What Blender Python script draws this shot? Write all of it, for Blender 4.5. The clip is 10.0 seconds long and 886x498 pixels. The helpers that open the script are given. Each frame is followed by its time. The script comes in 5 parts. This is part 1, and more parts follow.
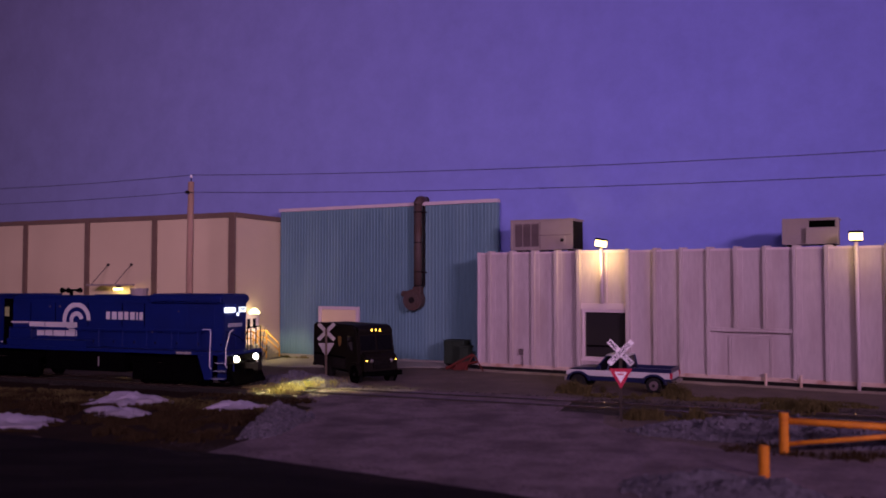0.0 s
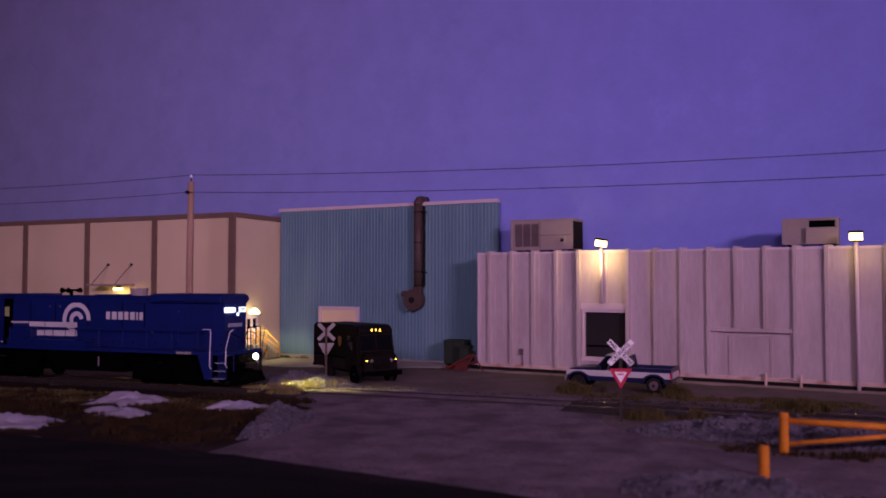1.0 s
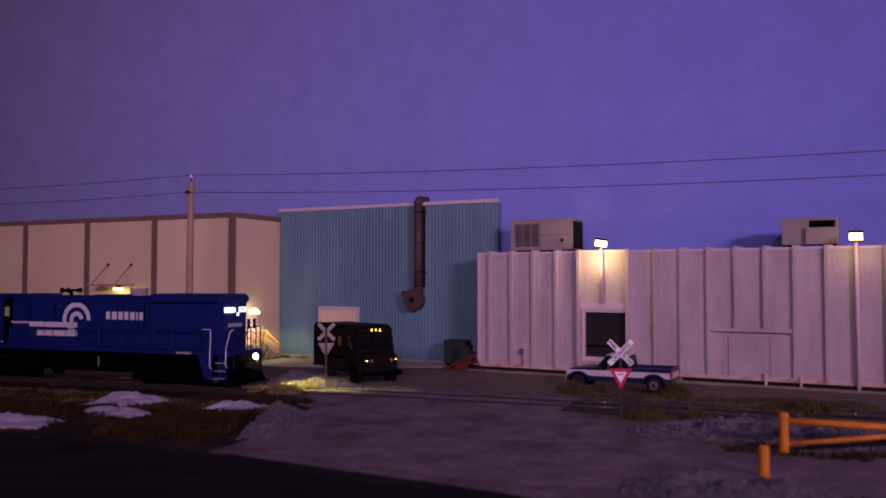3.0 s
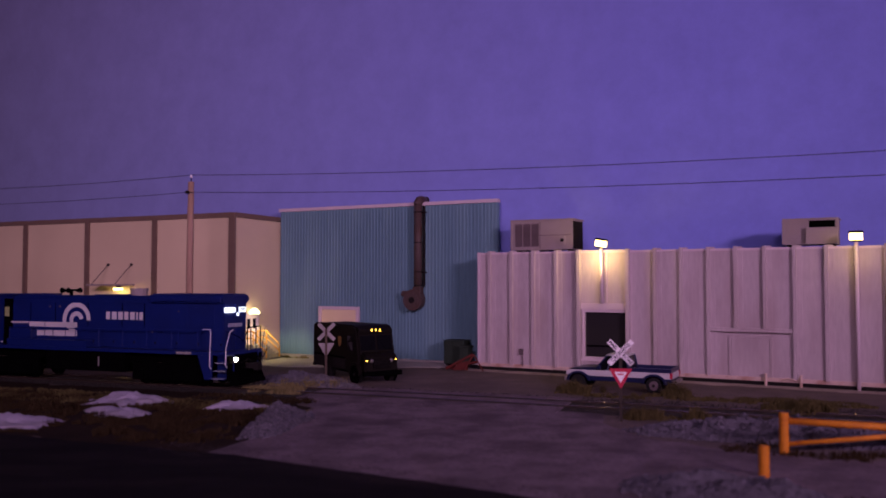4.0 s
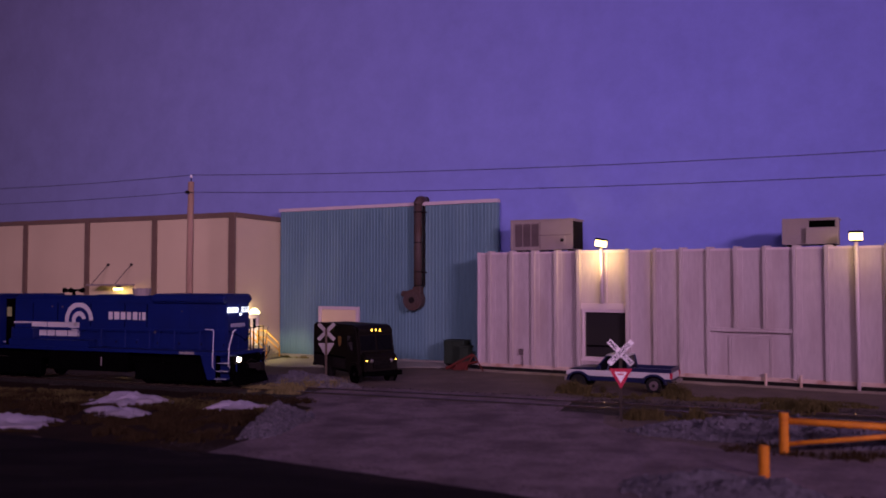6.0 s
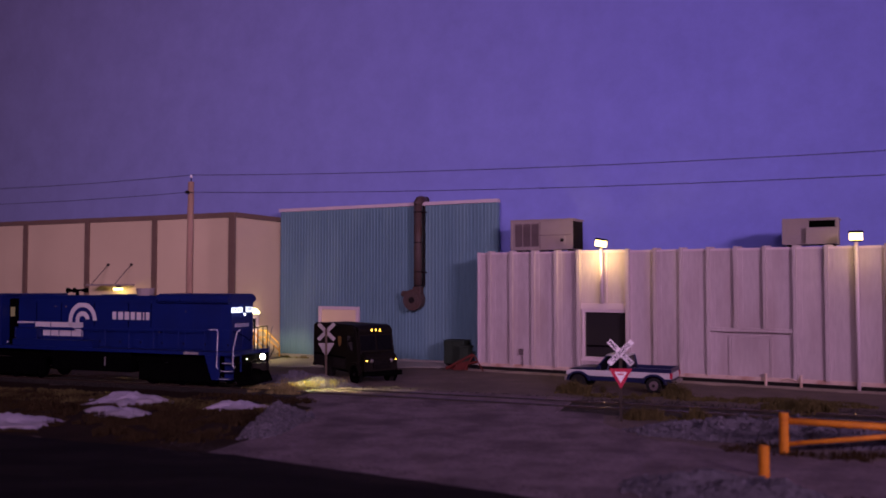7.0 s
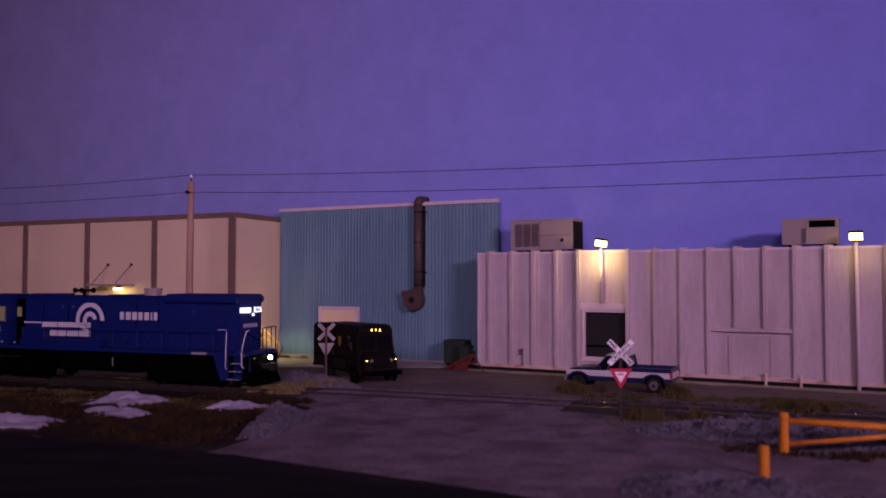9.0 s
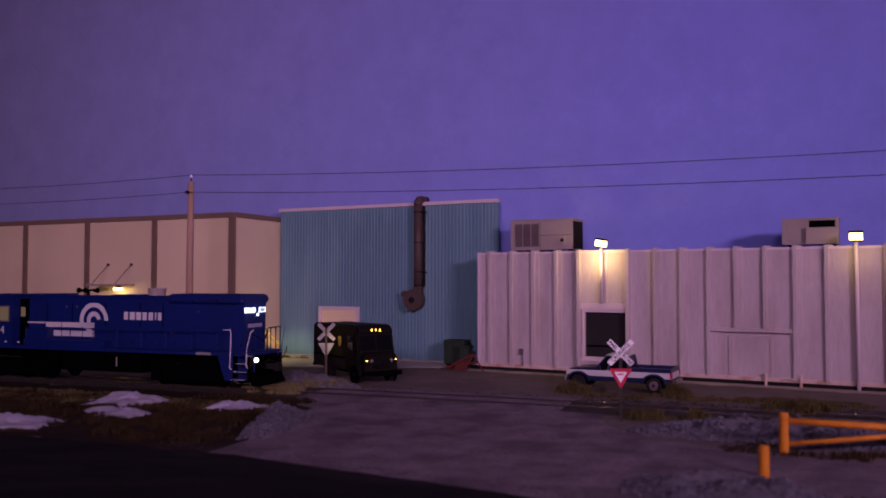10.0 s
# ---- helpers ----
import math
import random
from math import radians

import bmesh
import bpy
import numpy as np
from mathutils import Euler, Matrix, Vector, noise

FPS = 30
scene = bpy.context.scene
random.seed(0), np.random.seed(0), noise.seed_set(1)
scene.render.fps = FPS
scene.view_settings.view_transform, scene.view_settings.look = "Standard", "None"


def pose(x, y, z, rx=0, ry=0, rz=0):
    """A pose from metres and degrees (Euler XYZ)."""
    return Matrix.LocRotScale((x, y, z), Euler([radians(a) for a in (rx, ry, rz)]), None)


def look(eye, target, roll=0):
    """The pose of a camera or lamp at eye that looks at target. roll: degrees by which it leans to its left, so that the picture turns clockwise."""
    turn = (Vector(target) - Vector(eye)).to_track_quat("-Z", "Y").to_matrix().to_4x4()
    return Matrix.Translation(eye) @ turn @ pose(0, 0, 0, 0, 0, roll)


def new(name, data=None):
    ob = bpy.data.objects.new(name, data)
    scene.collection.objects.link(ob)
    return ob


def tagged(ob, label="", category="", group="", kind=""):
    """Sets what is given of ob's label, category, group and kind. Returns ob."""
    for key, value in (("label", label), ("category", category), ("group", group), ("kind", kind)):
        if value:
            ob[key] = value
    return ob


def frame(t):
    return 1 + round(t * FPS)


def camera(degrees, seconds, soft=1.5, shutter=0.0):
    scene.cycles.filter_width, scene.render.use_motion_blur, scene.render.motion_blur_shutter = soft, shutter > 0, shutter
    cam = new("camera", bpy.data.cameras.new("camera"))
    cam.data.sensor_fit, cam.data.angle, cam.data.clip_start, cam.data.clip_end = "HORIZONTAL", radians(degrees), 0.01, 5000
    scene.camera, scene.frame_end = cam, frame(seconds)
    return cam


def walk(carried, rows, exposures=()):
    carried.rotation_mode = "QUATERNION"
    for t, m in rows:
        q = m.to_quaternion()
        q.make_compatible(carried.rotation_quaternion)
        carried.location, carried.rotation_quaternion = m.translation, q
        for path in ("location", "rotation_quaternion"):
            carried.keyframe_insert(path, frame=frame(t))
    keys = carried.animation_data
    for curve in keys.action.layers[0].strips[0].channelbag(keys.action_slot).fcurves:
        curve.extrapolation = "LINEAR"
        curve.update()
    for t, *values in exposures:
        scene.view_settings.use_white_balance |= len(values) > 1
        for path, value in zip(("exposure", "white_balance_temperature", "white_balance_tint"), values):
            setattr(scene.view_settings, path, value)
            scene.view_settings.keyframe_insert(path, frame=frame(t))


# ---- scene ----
# ---- camera: it stands still ----
cam = camera(55.2, 10.0, soft=1.8)
EYE = (0.0, 0.0, 5.2)
PITCH = 2.25
CAM_POSE = pose(*EYE, 90 + PITCH, 0, 0)
cam.data.dof.use_dof, cam.data.dof.focus_distance, cam.data.dof.aperture_fstop = True, 46.0, 0.2
walk(cam, [(0, CAM_POSE), (10, CAM_POSE)], exposures=[(0, 0.0), (10, 0.0)])

# ---- light: a dim dusk glow and two broad lamp banks added out of view, behind the camera ----
world = bpy.data.worlds.new("dusk")
scene.world = world
world.use_nodes = True
world.node_tree.nodes["Background"].inputs["Color"].default_value = (0.34, 0.24, 0.62, 1)
world.node_tree.nodes["Background"].inputs["Strength"].default_value = 0.006


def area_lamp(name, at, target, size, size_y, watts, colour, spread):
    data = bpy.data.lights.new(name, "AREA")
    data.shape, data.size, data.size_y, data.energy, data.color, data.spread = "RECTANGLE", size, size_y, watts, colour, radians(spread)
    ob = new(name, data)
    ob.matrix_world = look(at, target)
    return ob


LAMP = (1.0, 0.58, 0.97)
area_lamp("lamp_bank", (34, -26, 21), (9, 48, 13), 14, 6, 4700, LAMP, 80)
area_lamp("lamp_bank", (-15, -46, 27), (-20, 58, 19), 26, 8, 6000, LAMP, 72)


def point_lamp(name, at, watts, colour, radius=0.1):
    data = bpy.data.lights.new(name, "POINT")
    data.energy, data.color, data.shadow_soft_size = watts, colour, radius
    ob = new(name, data)
    ob.location = at
    return ob


WARM = (1.0, 0.68, 0.26)


# ---- materials ----
def nodes_of(m):
    m.use_nodes = True
    nt = m.node_tree
    return nt, nt.nodes, nt.links, nt.nodes["Principled BSDF"]


def surface(name, colour, rough=0.8, metal=0.0, var=0.25, scale=1.5, fine=30.0, bump=0.0, stain=None, stain_scale=0.6,
            stain_amount=0.5, stretch=(1, 1, 1), spec=0.3, rand=0.0):
    """Two-scale varied paint or mineral surface in metres of the object's own space."""
    m = bpy.data.materials.new(name)
    nt, ns, ln, b = nodes_of(m)
    tc = ns.new("ShaderNodeTexCoord")
    mp = ns.new("ShaderNodeMapping")
    mp.inputs["Scale"].default_value = stretch
    ln.new(tc.outputs["Object"], mp.inputs["Vector"])
    n1, n2 = ns.new("ShaderNodeTexNoise"), ns.new("ShaderNodeTexNoise")
    n1.inputs["Scale"].default_value, n1.inputs["Detail"].default_value = scale, 5
    n2.inputs["Scale"].default_value, n2.inputs["Detail"].default_value = fine, 4
    ln.new(mp.outputs[0], n1.inputs["Vector"])
    ln.new(mp.outputs[0], n2.inputs["Vector"])
    add = ns.new("ShaderNodeMath")
    add.operation = "ADD"
    ln.new(n1.outputs["Fac"], add.inputs[0])
    ln.new(n2.outputs["Fac"], add.inputs[1])
    ramp = ns.new("ShaderNodeValToRGB")
    lo = [max(0.0, c * (1 - var)) for c in colour]
    hi = [min(1.0, c * (1 + var)) for c in colour]
    ramp.color_ramp.elements[0].position, ramp.color_ramp.elements[1].position = 0.3, 0.7
    ramp.color_ramp.elements[0].color = (*lo, 1)
    ramp.color_ramp.elements[1].color = (*hi, 1)
    half = ns.new("ShaderNodeMath")
    half.operation = "MULTIPLY"
    half.inputs[1].default_value = 0.5
    ln.new(add.outputs[0], half.inputs[0])
    ln.new(half.outputs[0], ramp.inputs["Fac"])
    out = ramp.outputs["Color"]
    if stain:
        n3 = ns.new("ShaderNodeTexNoise")
        n3.inputs["Scale"].default_value, n3.inputs["Detail"].default_value = stain_scale, 6
        ln.new(mp.outputs[0], n3.inputs["Vector"])
        r3 = ns.new("ShaderNodeValToRGB")
        r3.color_ramp.elements[0].position, r3.color_ramp.elements[1].position = 0.48, 0.68
        r3.color_ramp.elements[1].color = (stain_amount,) * 3 + (1,)
        ln.new(n3.outputs["Fac"], r3.inputs["Fac"])
        mix = ns.new("ShaderNodeMix")
        mix.data_type = "RGBA"
        ln.new(r3.outputs["Color"], mix.inputs["Factor"])
        ln.new(out, mix.inputs["A"])
        mix.inputs["B"].default_value = (*stain, 1)
        out = mix.outputs["Result"]
    if rand:
        info = ns.new("ShaderNodeNewGeometry")
        mr = ns.new("ShaderNodeMapRange")
        mr.inputs["To Min"].default_value, mr.inputs["To Max"].default_value = 1 - rand, 1 + rand
        ln.new(info.outputs["Random Per Island"], mr.inputs["Value"])
        hsv = ns.new("ShaderNodeHueSaturation")
        ln.new(out, hsv.inputs["Color"])
        ln.new(mr.outputs["Result"], hsv.inputs["Value"])
        out = hsv.outputs["Color"]
    ln.new(out, b.inputs["Base Color"])
    b.inputs["Roughness"].default_value, b.inputs["Metallic"].default_value = rough, metal
    b.inputs["Specular IOR Level"].default_value = spec
    if bump:
        bp = ns.new("ShaderNodeBump")
        bp.inputs["Strength"].default_value, bp.inputs["Distance"].default_value = 0.6, bump
        ln.new(half.outputs[0], bp.inputs["Height"])
        ln.new(bp.outputs[0], b.inputs["Normal"])
    return m


def glow(name, colour, strength):
    m = bpy.data.materials.new(name)
    _, _, _, b = nodes_of(m)
    b.inputs["Base Color"].default_value = (*[c * 0.08 for c in colour], 1)
    b.inputs["Emission Color"].default_value = (*colour, 1)
    b.inputs["Emission Strength"].default_value = strength
    return m


def glass(name, colour=(0.005, 0.005, 0.007), rough=0.12):
    m = bpy.data.materials.new(name)
    _, _, _, b = nodes_of(m)
    b.inputs["Base Color"].default_value = (*colour, 1)
    b.inputs["Roughness"].default_value = rough
    b.inputs["Specular IOR Level"].default_value = 0.3
    return m


M_GROUND = surface("dirt_gravel", (0.14, 0.112, 0.105), 0.95, spec=0.1, var=0.3, scale=0.7, fine=9, bump=0.05, stain=(0.085, 0.07, 0.065), stain_scale=0.22, stain_amount=0.7)
M_ROAD = surface("packed_gravel", (0.17, 0.135, 0.155), 0.95, spec=0.1, var=0.45, scale=1.1, fine=8, bump=0.07, stain=(0.062, 0.05, 0.058), stain_scale=0.5, stain_amount=0.75, stretch=(0.8, 0.85, 1))
# Well below asphalt's own tone; the dim foreground's shade is in this colour.
M_SHADEDASPHALT = surface("asphalt", (0.0105, 0.009, 0.0105), 0.95, spec=0.05, var=0.4, scale=0.8, fine=12, bump=0.03, stain=(0.02, 0.016, 0.017), stain_scale=0.5, stain_amount=0.8, stretch=(0.5, 1.4, 1))
M_DUST = surface("dusty_shoulder", (0.045, 0.036, 0.04), 0.95, spec=0.05, var=0.5, scale=1.0, fine=9, bump=0.04, stain=(0.016, 0.013, 0.015), stain_scale=0.7, stain_amount=0.9, stretch=(0.6, 1.2, 1))
M_SOIL = surface("brown_soil", (0.026, 0.018, 0.013), 0.95, spec=0.05, var=0.35, scale=1.2, fine=12, bump=0.06, stain=(0.018, 0.014, 0.010), stain_scale=0.5)
M_CONCRETE = surface("concrete", (0.36, 0.33, 0.31), 0.85, var=0.15, scale=1.0, fine=18, bump=0.01, stain=(0.2, 0.18, 0.17), stain_scale=0.5)
M_SNOW = surface("old_snow", (0.34, 0.315, 0.41), 0.7, var=0.12, scale=2.0, fine=14, bump=0.06, stain=(0.3, 0.28, 0.28), stain_scale=0.8, stain_amount=0.5)
M_STONE = surface("crushed_stone", (0.085, 0.078, 0.10), 0.9, var=0.25, scale=3, fine=25, bump=0.03, rand=0.45)
M_BALLAST = surface("ballast", (0.024, 0.02, 0.018), 0.95, var=0.3, scale=4, fine=20, bump=0.04, rand=0.4)
M_GRASS = surface("dry_grass", (0.036, 0.024, 0.012), 0.95, spec=0.05, var=0.3, scale=0.5, fine=6, rand=0.25)
M_GRASS_G = surface("green_grass", (0.085, 0.07, 0.028), 0.95, spec=0.05, var=0.3, scale=0.5, fine=6, rand=0.25)
M_STRAW = surface("straw_grass", (0.19, 0.16, 0.07), 0.9, var=0.3, scale=0.5, fine=6, rand=0.4, spec=0.1)
# Crushed stone lightened to carry the ditch-light beam in its colour.
M_BEAMSTONE = surface("beam_lit_gravel", (0.115, 0.108, 0.12), 0.9, var=0.25, scale=3, fine=25, bump=0.03, rand=0.4, spec=0.1)
M_STUCCO = surface("cream_stucco", (0.69, 0.57, 0.37), 0.9, var=0.06, scale=0.6, fine=20, bump=0.02, stain=(0.58, 0.46, 0.30), stain_scale=0.3, stain_amount=0.45)
M_BROWN = surface("brown_trim", (0.17, 0.115, 0.085), 0.85, var=0.15, scale=1, fine=14)
M_BLUEWALL = surface("teal_metal", (0.106, 0.208, 0.262), 0.6, var=0.12, scale=0.8, fine=5, stretch=(1, 1, 0.12), stain=(0.155, 0.28, 0.32), stain_scale=0.7, stain_amount=0.6, spec=0.35)
M_WHITEWALL = surface("white_panel", (0.445, 0.38, 0.40), 0.75, var=0.13, scale=0.9, fine=7, stretch=(1, 1, 0.22), stain=(0.34, 0.27, 0.27), stain_scale=0.8, stain_amount=0.6)
M_WHITETRIM = surface("white_trim", (0.57, 0.48, 0.52), 0.7, var=0.06, scale=1, fine=12)
M_RUSTBASE = surface("rusty_base", (0.55, 0.42, 0.36), 0.85, var=0.2, scale=2, fine=14, stain=(0.36, 0.19, 0.13), stain_scale=1.2, stain_amount=0.75)
M_ACGREY = surface("grey_sheet_metal", (0.28, 0.235, 0.235), 0.6, var=0.1, scale=1.2, fine=14, stain=(0.3, 0.24, 0.2), stain_scale=0.8, stain_amount=0.4)
M_DARK = surface("dark_metal", (0.014, 0.012, 0.012), 0.85, var=0.2, spec=0.1)
# Below black paint's own tone, holding the low light under the locomotive too.
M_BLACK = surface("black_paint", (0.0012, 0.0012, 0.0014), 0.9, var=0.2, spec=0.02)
M_RUST = surface("rusty_duct", (0.09, 0.064, 0.058), 0.65, 0.3, var=0.25, scale=1.5, fine=14, stain=(0.08, 0.04, 0.03), stain_scale=1.0, stain_amount=0.8)
M_POLE = surface("weathered_wood", (0.36, 0.235, 0.165), 0.9, var=0.25, scale=3, fine=20, stretch=(1, 1, 0.08), bump=0.01)
M_TIE = surface("creosote_tie", (0.035, 0.028, 0.023), 0.95, var=0.3, scale=2, fine=20, stretch=(0.2, 1, 1))
M_RAIL = surface("rail_steel", (0.035, 0.024, 0.018), 0.7, 0.2, var=0.2, scale=3, fine=20)
M_RAILTOP = surface("rail_head", (0.36, 0.28, 0.22), 0.13, 0.95, var=0.15)
M_LOCO = surface("loco_blue", (0.0018, 0.0095, 0.098), 0.5, var=0.12, scale=1.0, fine=9, stain=(0.003, 0.008, 0.065), stain_scale=0.6, stain_amount=0.45, spec=0.35)
M_LETTER = surface("white_lettering", (0.52, 0.50, 0.52), 0.7, var=0.05)
M_HANDRAIL = surface("white_handrail", (0.75, 0.75, 0.78), 0.6, var=0.05)
M_VAN = surface("dark_brown_paint", (0.0054, 0.0042, 0.0033), 0.6, var=0.2, scale=1, fine=9, spec=0.1)
M_TYRE = surface("tyre_rubber", (0.008, 0.008, 0.008), 0.85, var=0.2)
M_CHROME = surface("dull_chrome", (0.55, 0.53, 0.52), 0.3, 0.9, var=0.08)
M_PICKW = surface("pickup_white", (0.52, 0.51, 0.52), 0.35, var=0.05, spec=0.5)
M_PICKB = surface("pickup_blue", (0.003, 0.007, 0.048), 0.35, var=0.1, spec=0.5)
M_SEAM = surface("panel_seam", (0.12, 0.09, 0.10), 0.9, var=0.2)
M_LETTERDARK = surface("dark_lettering", (0.04, 0.03, 0.05), 0.7, var=0.05)
# A darker, bluer copy of the white lettering.
M_DIMLETTER = surface("dim_lettering", (0.34, 0.34, 0.42), 0.7, var=0.05)
M_POST = surface("brown_post", (0.075, 0.055, 0.043), 0.9, var=0.25, scale=3, fine=20, stretch=(1, 1, 0.1))
M_STRIP = surface("pale_gravel_strip", (0.38, 0.32, 0.29), 0.95, var=0.3, scale=2, fine=12, bump=0.03, stain=(0.12, 0.10, 0.09), stain_scale=0.7, spec=0.1)
M_RED = surface("sign_red", (0.42, 0.014, 0.05), 0.5, var=0.06)
M_SIGNW = surface("sign_white", (0.80, 0.78, 0.80), 0.55, var=0.05)
M_SIGNBACK = surface("sign_back", (0.25, 0.23, 0.23), 0.6, var=0.1)
M_ORANGE = surface("orange_paint", (0.58, 0.20, 0.012), 0.6, var=0.2, scale=2, fine=14, stain=(0.33, 0.09, 0.012), stain_scale=2.2, stain_amount=0.8)
M_YELLOW = surface("yellow_paint", (0.80, 0.42, 0.06), 0.6, var=0.1)
M_GREEN = surface("dumpster_green", (0.018, 0.03, 0.02), 0.7, var=0.2)
M_REDSTEEL = surface("red_steel", (0.10, 0.016, 0.012), 0.7, var=0.25)
M_GLASS = glass("dark_glass")
M_SCREEN = glass("dark_window", (0.022, 0.02, 0.022), 0.3)
M_LAMPGLOW = glow("lamp_glow", (1.0, 0.72, 0.28), 6)
M_DOMEGLOW = glow("dome_lamp_glow", (1.0, 0.82, 0.45), 6)
M_HEADGLOW = glow("headlight_glow", (1.0, 0.84, 0.52), 70)
M_BEAM = glow("headlight_filament", (1.0, 0.83, 0.35), 420000)
M_BOARDGLOW = glow("number_board_glow", (0.80, 0.85, 1.0), 2.4)
M_AMBER = glow("amber_glow", (1.0, 0.50, 0.05), 9)
M_CABGLOW = glow("cab_window_glow", (1.0, 0.72, 0.45), 0.08)


# ---- mesh helpers ----
def box(bm, x0, x1, y0, y1, z0, z1, mat=0):
    vs = [bm.verts.new((x, y, z)) for x in (x0, x1) for y in (y0, y1) for z in (z0, z1)]
    for q in ((0, 1, 3, 2), (4, 6, 7, 5), (0, 4, 5, 1), (2, 3, 7, 6), (0, 2, 6, 4), (1, 5, 7, 3)):
        f = bm.faces.new([vs[i] for i in q])
        f.material_index = mat
    return bm


def prism(bm, profile, axis, a, b):
    """Extrude a 2D outline along an axis from a to b. axis x: outline is (y, z); y: (x, z); z: (x, y)."""
    def at(p, c):
        return {"x": (c, p[0], p[1]), "y": (p[0], c, p[1]), "z": (p[0], p[1], c)}[axis]
    va = [bm.verts.new(at(p, a)) for p in profile]
    vb = [bm.verts.new(at(p, b)) for p in profile]
    n = len(profile)
    bm.faces.new(va)
    bm.faces.new(vb[::-1])
    for i in range(n):
        bm.faces.new((va[i], vb[i], vb[(i + 1) % n], va[(i + 1) % n]))
    bmesh.ops.recalc_face_normals(bm, faces=bm.faces[:])
    return bm


def rod(bm, p, q, r0, r1=None, n=10):
    p, q = Vector(p), Vector(q)
    r1 = r0 if r1 is None else r1
    turn = (q - p).to_track_quat("Z", "Y").to_matrix()
    ra, rb = [], []
    for i in range(n):
        a = 2 * math.pi * i / n
        d = Vector((math.cos(a), math.sin(a), 0))
        ra.append(bm.verts.new(p + turn @ (d * r0)))
        rb.append(bm.verts.new(q + turn @ (d * r1)))
    for i in range(n):
        bm.faces.new((ra[i], ra[(i + 1) % n], rb[(i + 1) % n], rb[i]))
    bm.faces.new(ra[::-1])
    bm.faces.new(rb)
    return bm


def tube(bm, pts, r, n=8):
    """One skin swept along a bent line."""
    pts = [Vector(p) for p in pts]
    rows = []
    for i, p in enumerate(pts):
        d = (pts[min(i + 1, len(pts) - 1)] - pts[max(i - 1, 0)]).normalized()
        side = d.cross(Vector((0.13, 0.31, 1.0)) if abs(d.z) < 0.9 else Vector((0.2, 1.0, 0.1))).normalized()
        up = side.cross(d)
        if rows and side.dot(last) < 0:
            side, up = -side, -up
        last = side
        rows.append([bm.verts.new(p + (side * math.cos(2 * math.pi * k / n) + up * math.sin(2 * math.pi * k / n)) * r) for k in range(n)])
    for u, v in zip(rows, rows[1:]):
        for k in range(n):
            bm.faces.new((u[k], u[(k + 1) % n], v[(k + 1) % n], v[k]))
    bm.faces.new(rows[0][::-1])
    bm.faces.new(rows[-1])
    bmesh.ops.recalc_face_normals(bm, faces=bm.faces[:])
    return bm


def dome(bm, c, r, axis, n=10, rings=4):
    """Half a ball, bulging along axis."""
    m = Vector(axis).to_track_quat("Z", "Y").to_matrix()
    c = Vector(c)
    rows = []
    for k in range(rings):
        a = (math.pi / 2) * k / rings
        rows.append([bm.verts.new(c + m @ Vector((r * math.cos(a) * math.cos(2 * math.pi * i / n), r * math.cos(a) * math.sin(2 * math.pi * i / n), r * math.sin(a)))) for i in range(n)])
    top = bm.verts.new(c + m @ Vector((0, 0, r)))
    for u, v in zip(rows, rows[1:]):
        for i in range(n):
            bm.faces.new((u[i], u[(i + 1) % n], v[(i + 1) % n], v[i]))
    for i in range(n):
        bm.faces.new((rows[-1][i], rows[-1][(i + 1) % n], top))
    bm.faces.new(rows[0][::-1])
    return bm


def mesh_of(name, bm, mats, smooth=False, bevel=0.0, seg=1):
    if bevel:
        bmesh.ops.bevel(bm, geom=[e for e in bm.edges if len(e.link_faces) == 2 and e.calc_face_angle(0) > 0.6], offset=bevel, segments=seg, affect="EDGES", clamp_overlap=True)
    me = bpy.data.meshes.new(name)
    bm.to_mesh(me)
    bm.free()
    for m in (mats if isinstance(mats, (list, tuple)) else [mats]):
        me.materials.append(m)
    if smooth:
        for p in me.polygons:
            p.use_smooth = True
    return me


def part(name, bm, mats, parent, label="", at=None, smooth=False, bevel=0.0, seg=1):
    ob = new(name, mesh_of(name, bm, mats, smooth, bevel, seg))
    ob.parent = parent
    if at is not None:
        ob.matrix_basis = at
    return tagged(ob, label)


def thing(name, m, label, category, group="", kind=""):
    ob = new(name)
    ob.matrix_basis = m
    ob.empty_display_size = 0.2
    return tagged(ob, label, category, group, kind)


def single(name, bm, mats, m, label, category="", group="", kind="", smooth=False, bevel=0.0):
    ob = new(name, mesh_of(name, bm, mats, smooth, bevel))
    ob.matrix_basis = m
    return tagged(ob, label, category, group, kind)


def B():
    return bmesh.new()


# ---- the setting: ground, roads, track bed, sky wall ----
def sheet(name, outline, z, mat, label, kind="structure", rough_edge=0.0):
    """A flat irregular sheet with a frayed edge, as one polygon of thickness 3 cm."""
    pts = []
    for (x0, y0), (x1, y1) in zip(outline, outline[1:] + outline[:1]):
        n = max(1, int(math.hypot(x1 - x0, y1 - y0) / 0.5)) if rough_edge else 1
        for i in range(n):
            x, y = x0 + (x1 - x0) * i / n, y0 + (y1 - y0) * i / n
            w = rough_edge * noise.noise(Vector((x * 0.9, y * 0.9, 3.1))) + rough_edge * 0.5 * noise.noise(Vector((x * 3.1, y * 3.1, 7.7)))
            pts.append((x + w, y + w))
    bm = B()
    prism(bm, pts, "z", z - 0.03, z)
    bmesh.ops.triangulate(bm, faces=[f for f in bm.faces if len(f.verts) > 4])
    return single(name, bm, mat, Matrix(), label, kind=kind)


bm = B()
box(bm, -400, 400, -60, 400, -0.5, 0)
single("ground", bm, M_GROUND, Matrix(), "dusty grey-brown gravel yard ground", kind="structure")

TRACK_TURN = -20.9
TRACK_AT = (-6.3, 40.36)          # a point midway between the rails
U = Vector((math.cos(radians(TRACK_TURN)), math.sin(radians(TRACK_TURN)), 0))
N = Vector((-U.y, U.x, 0))

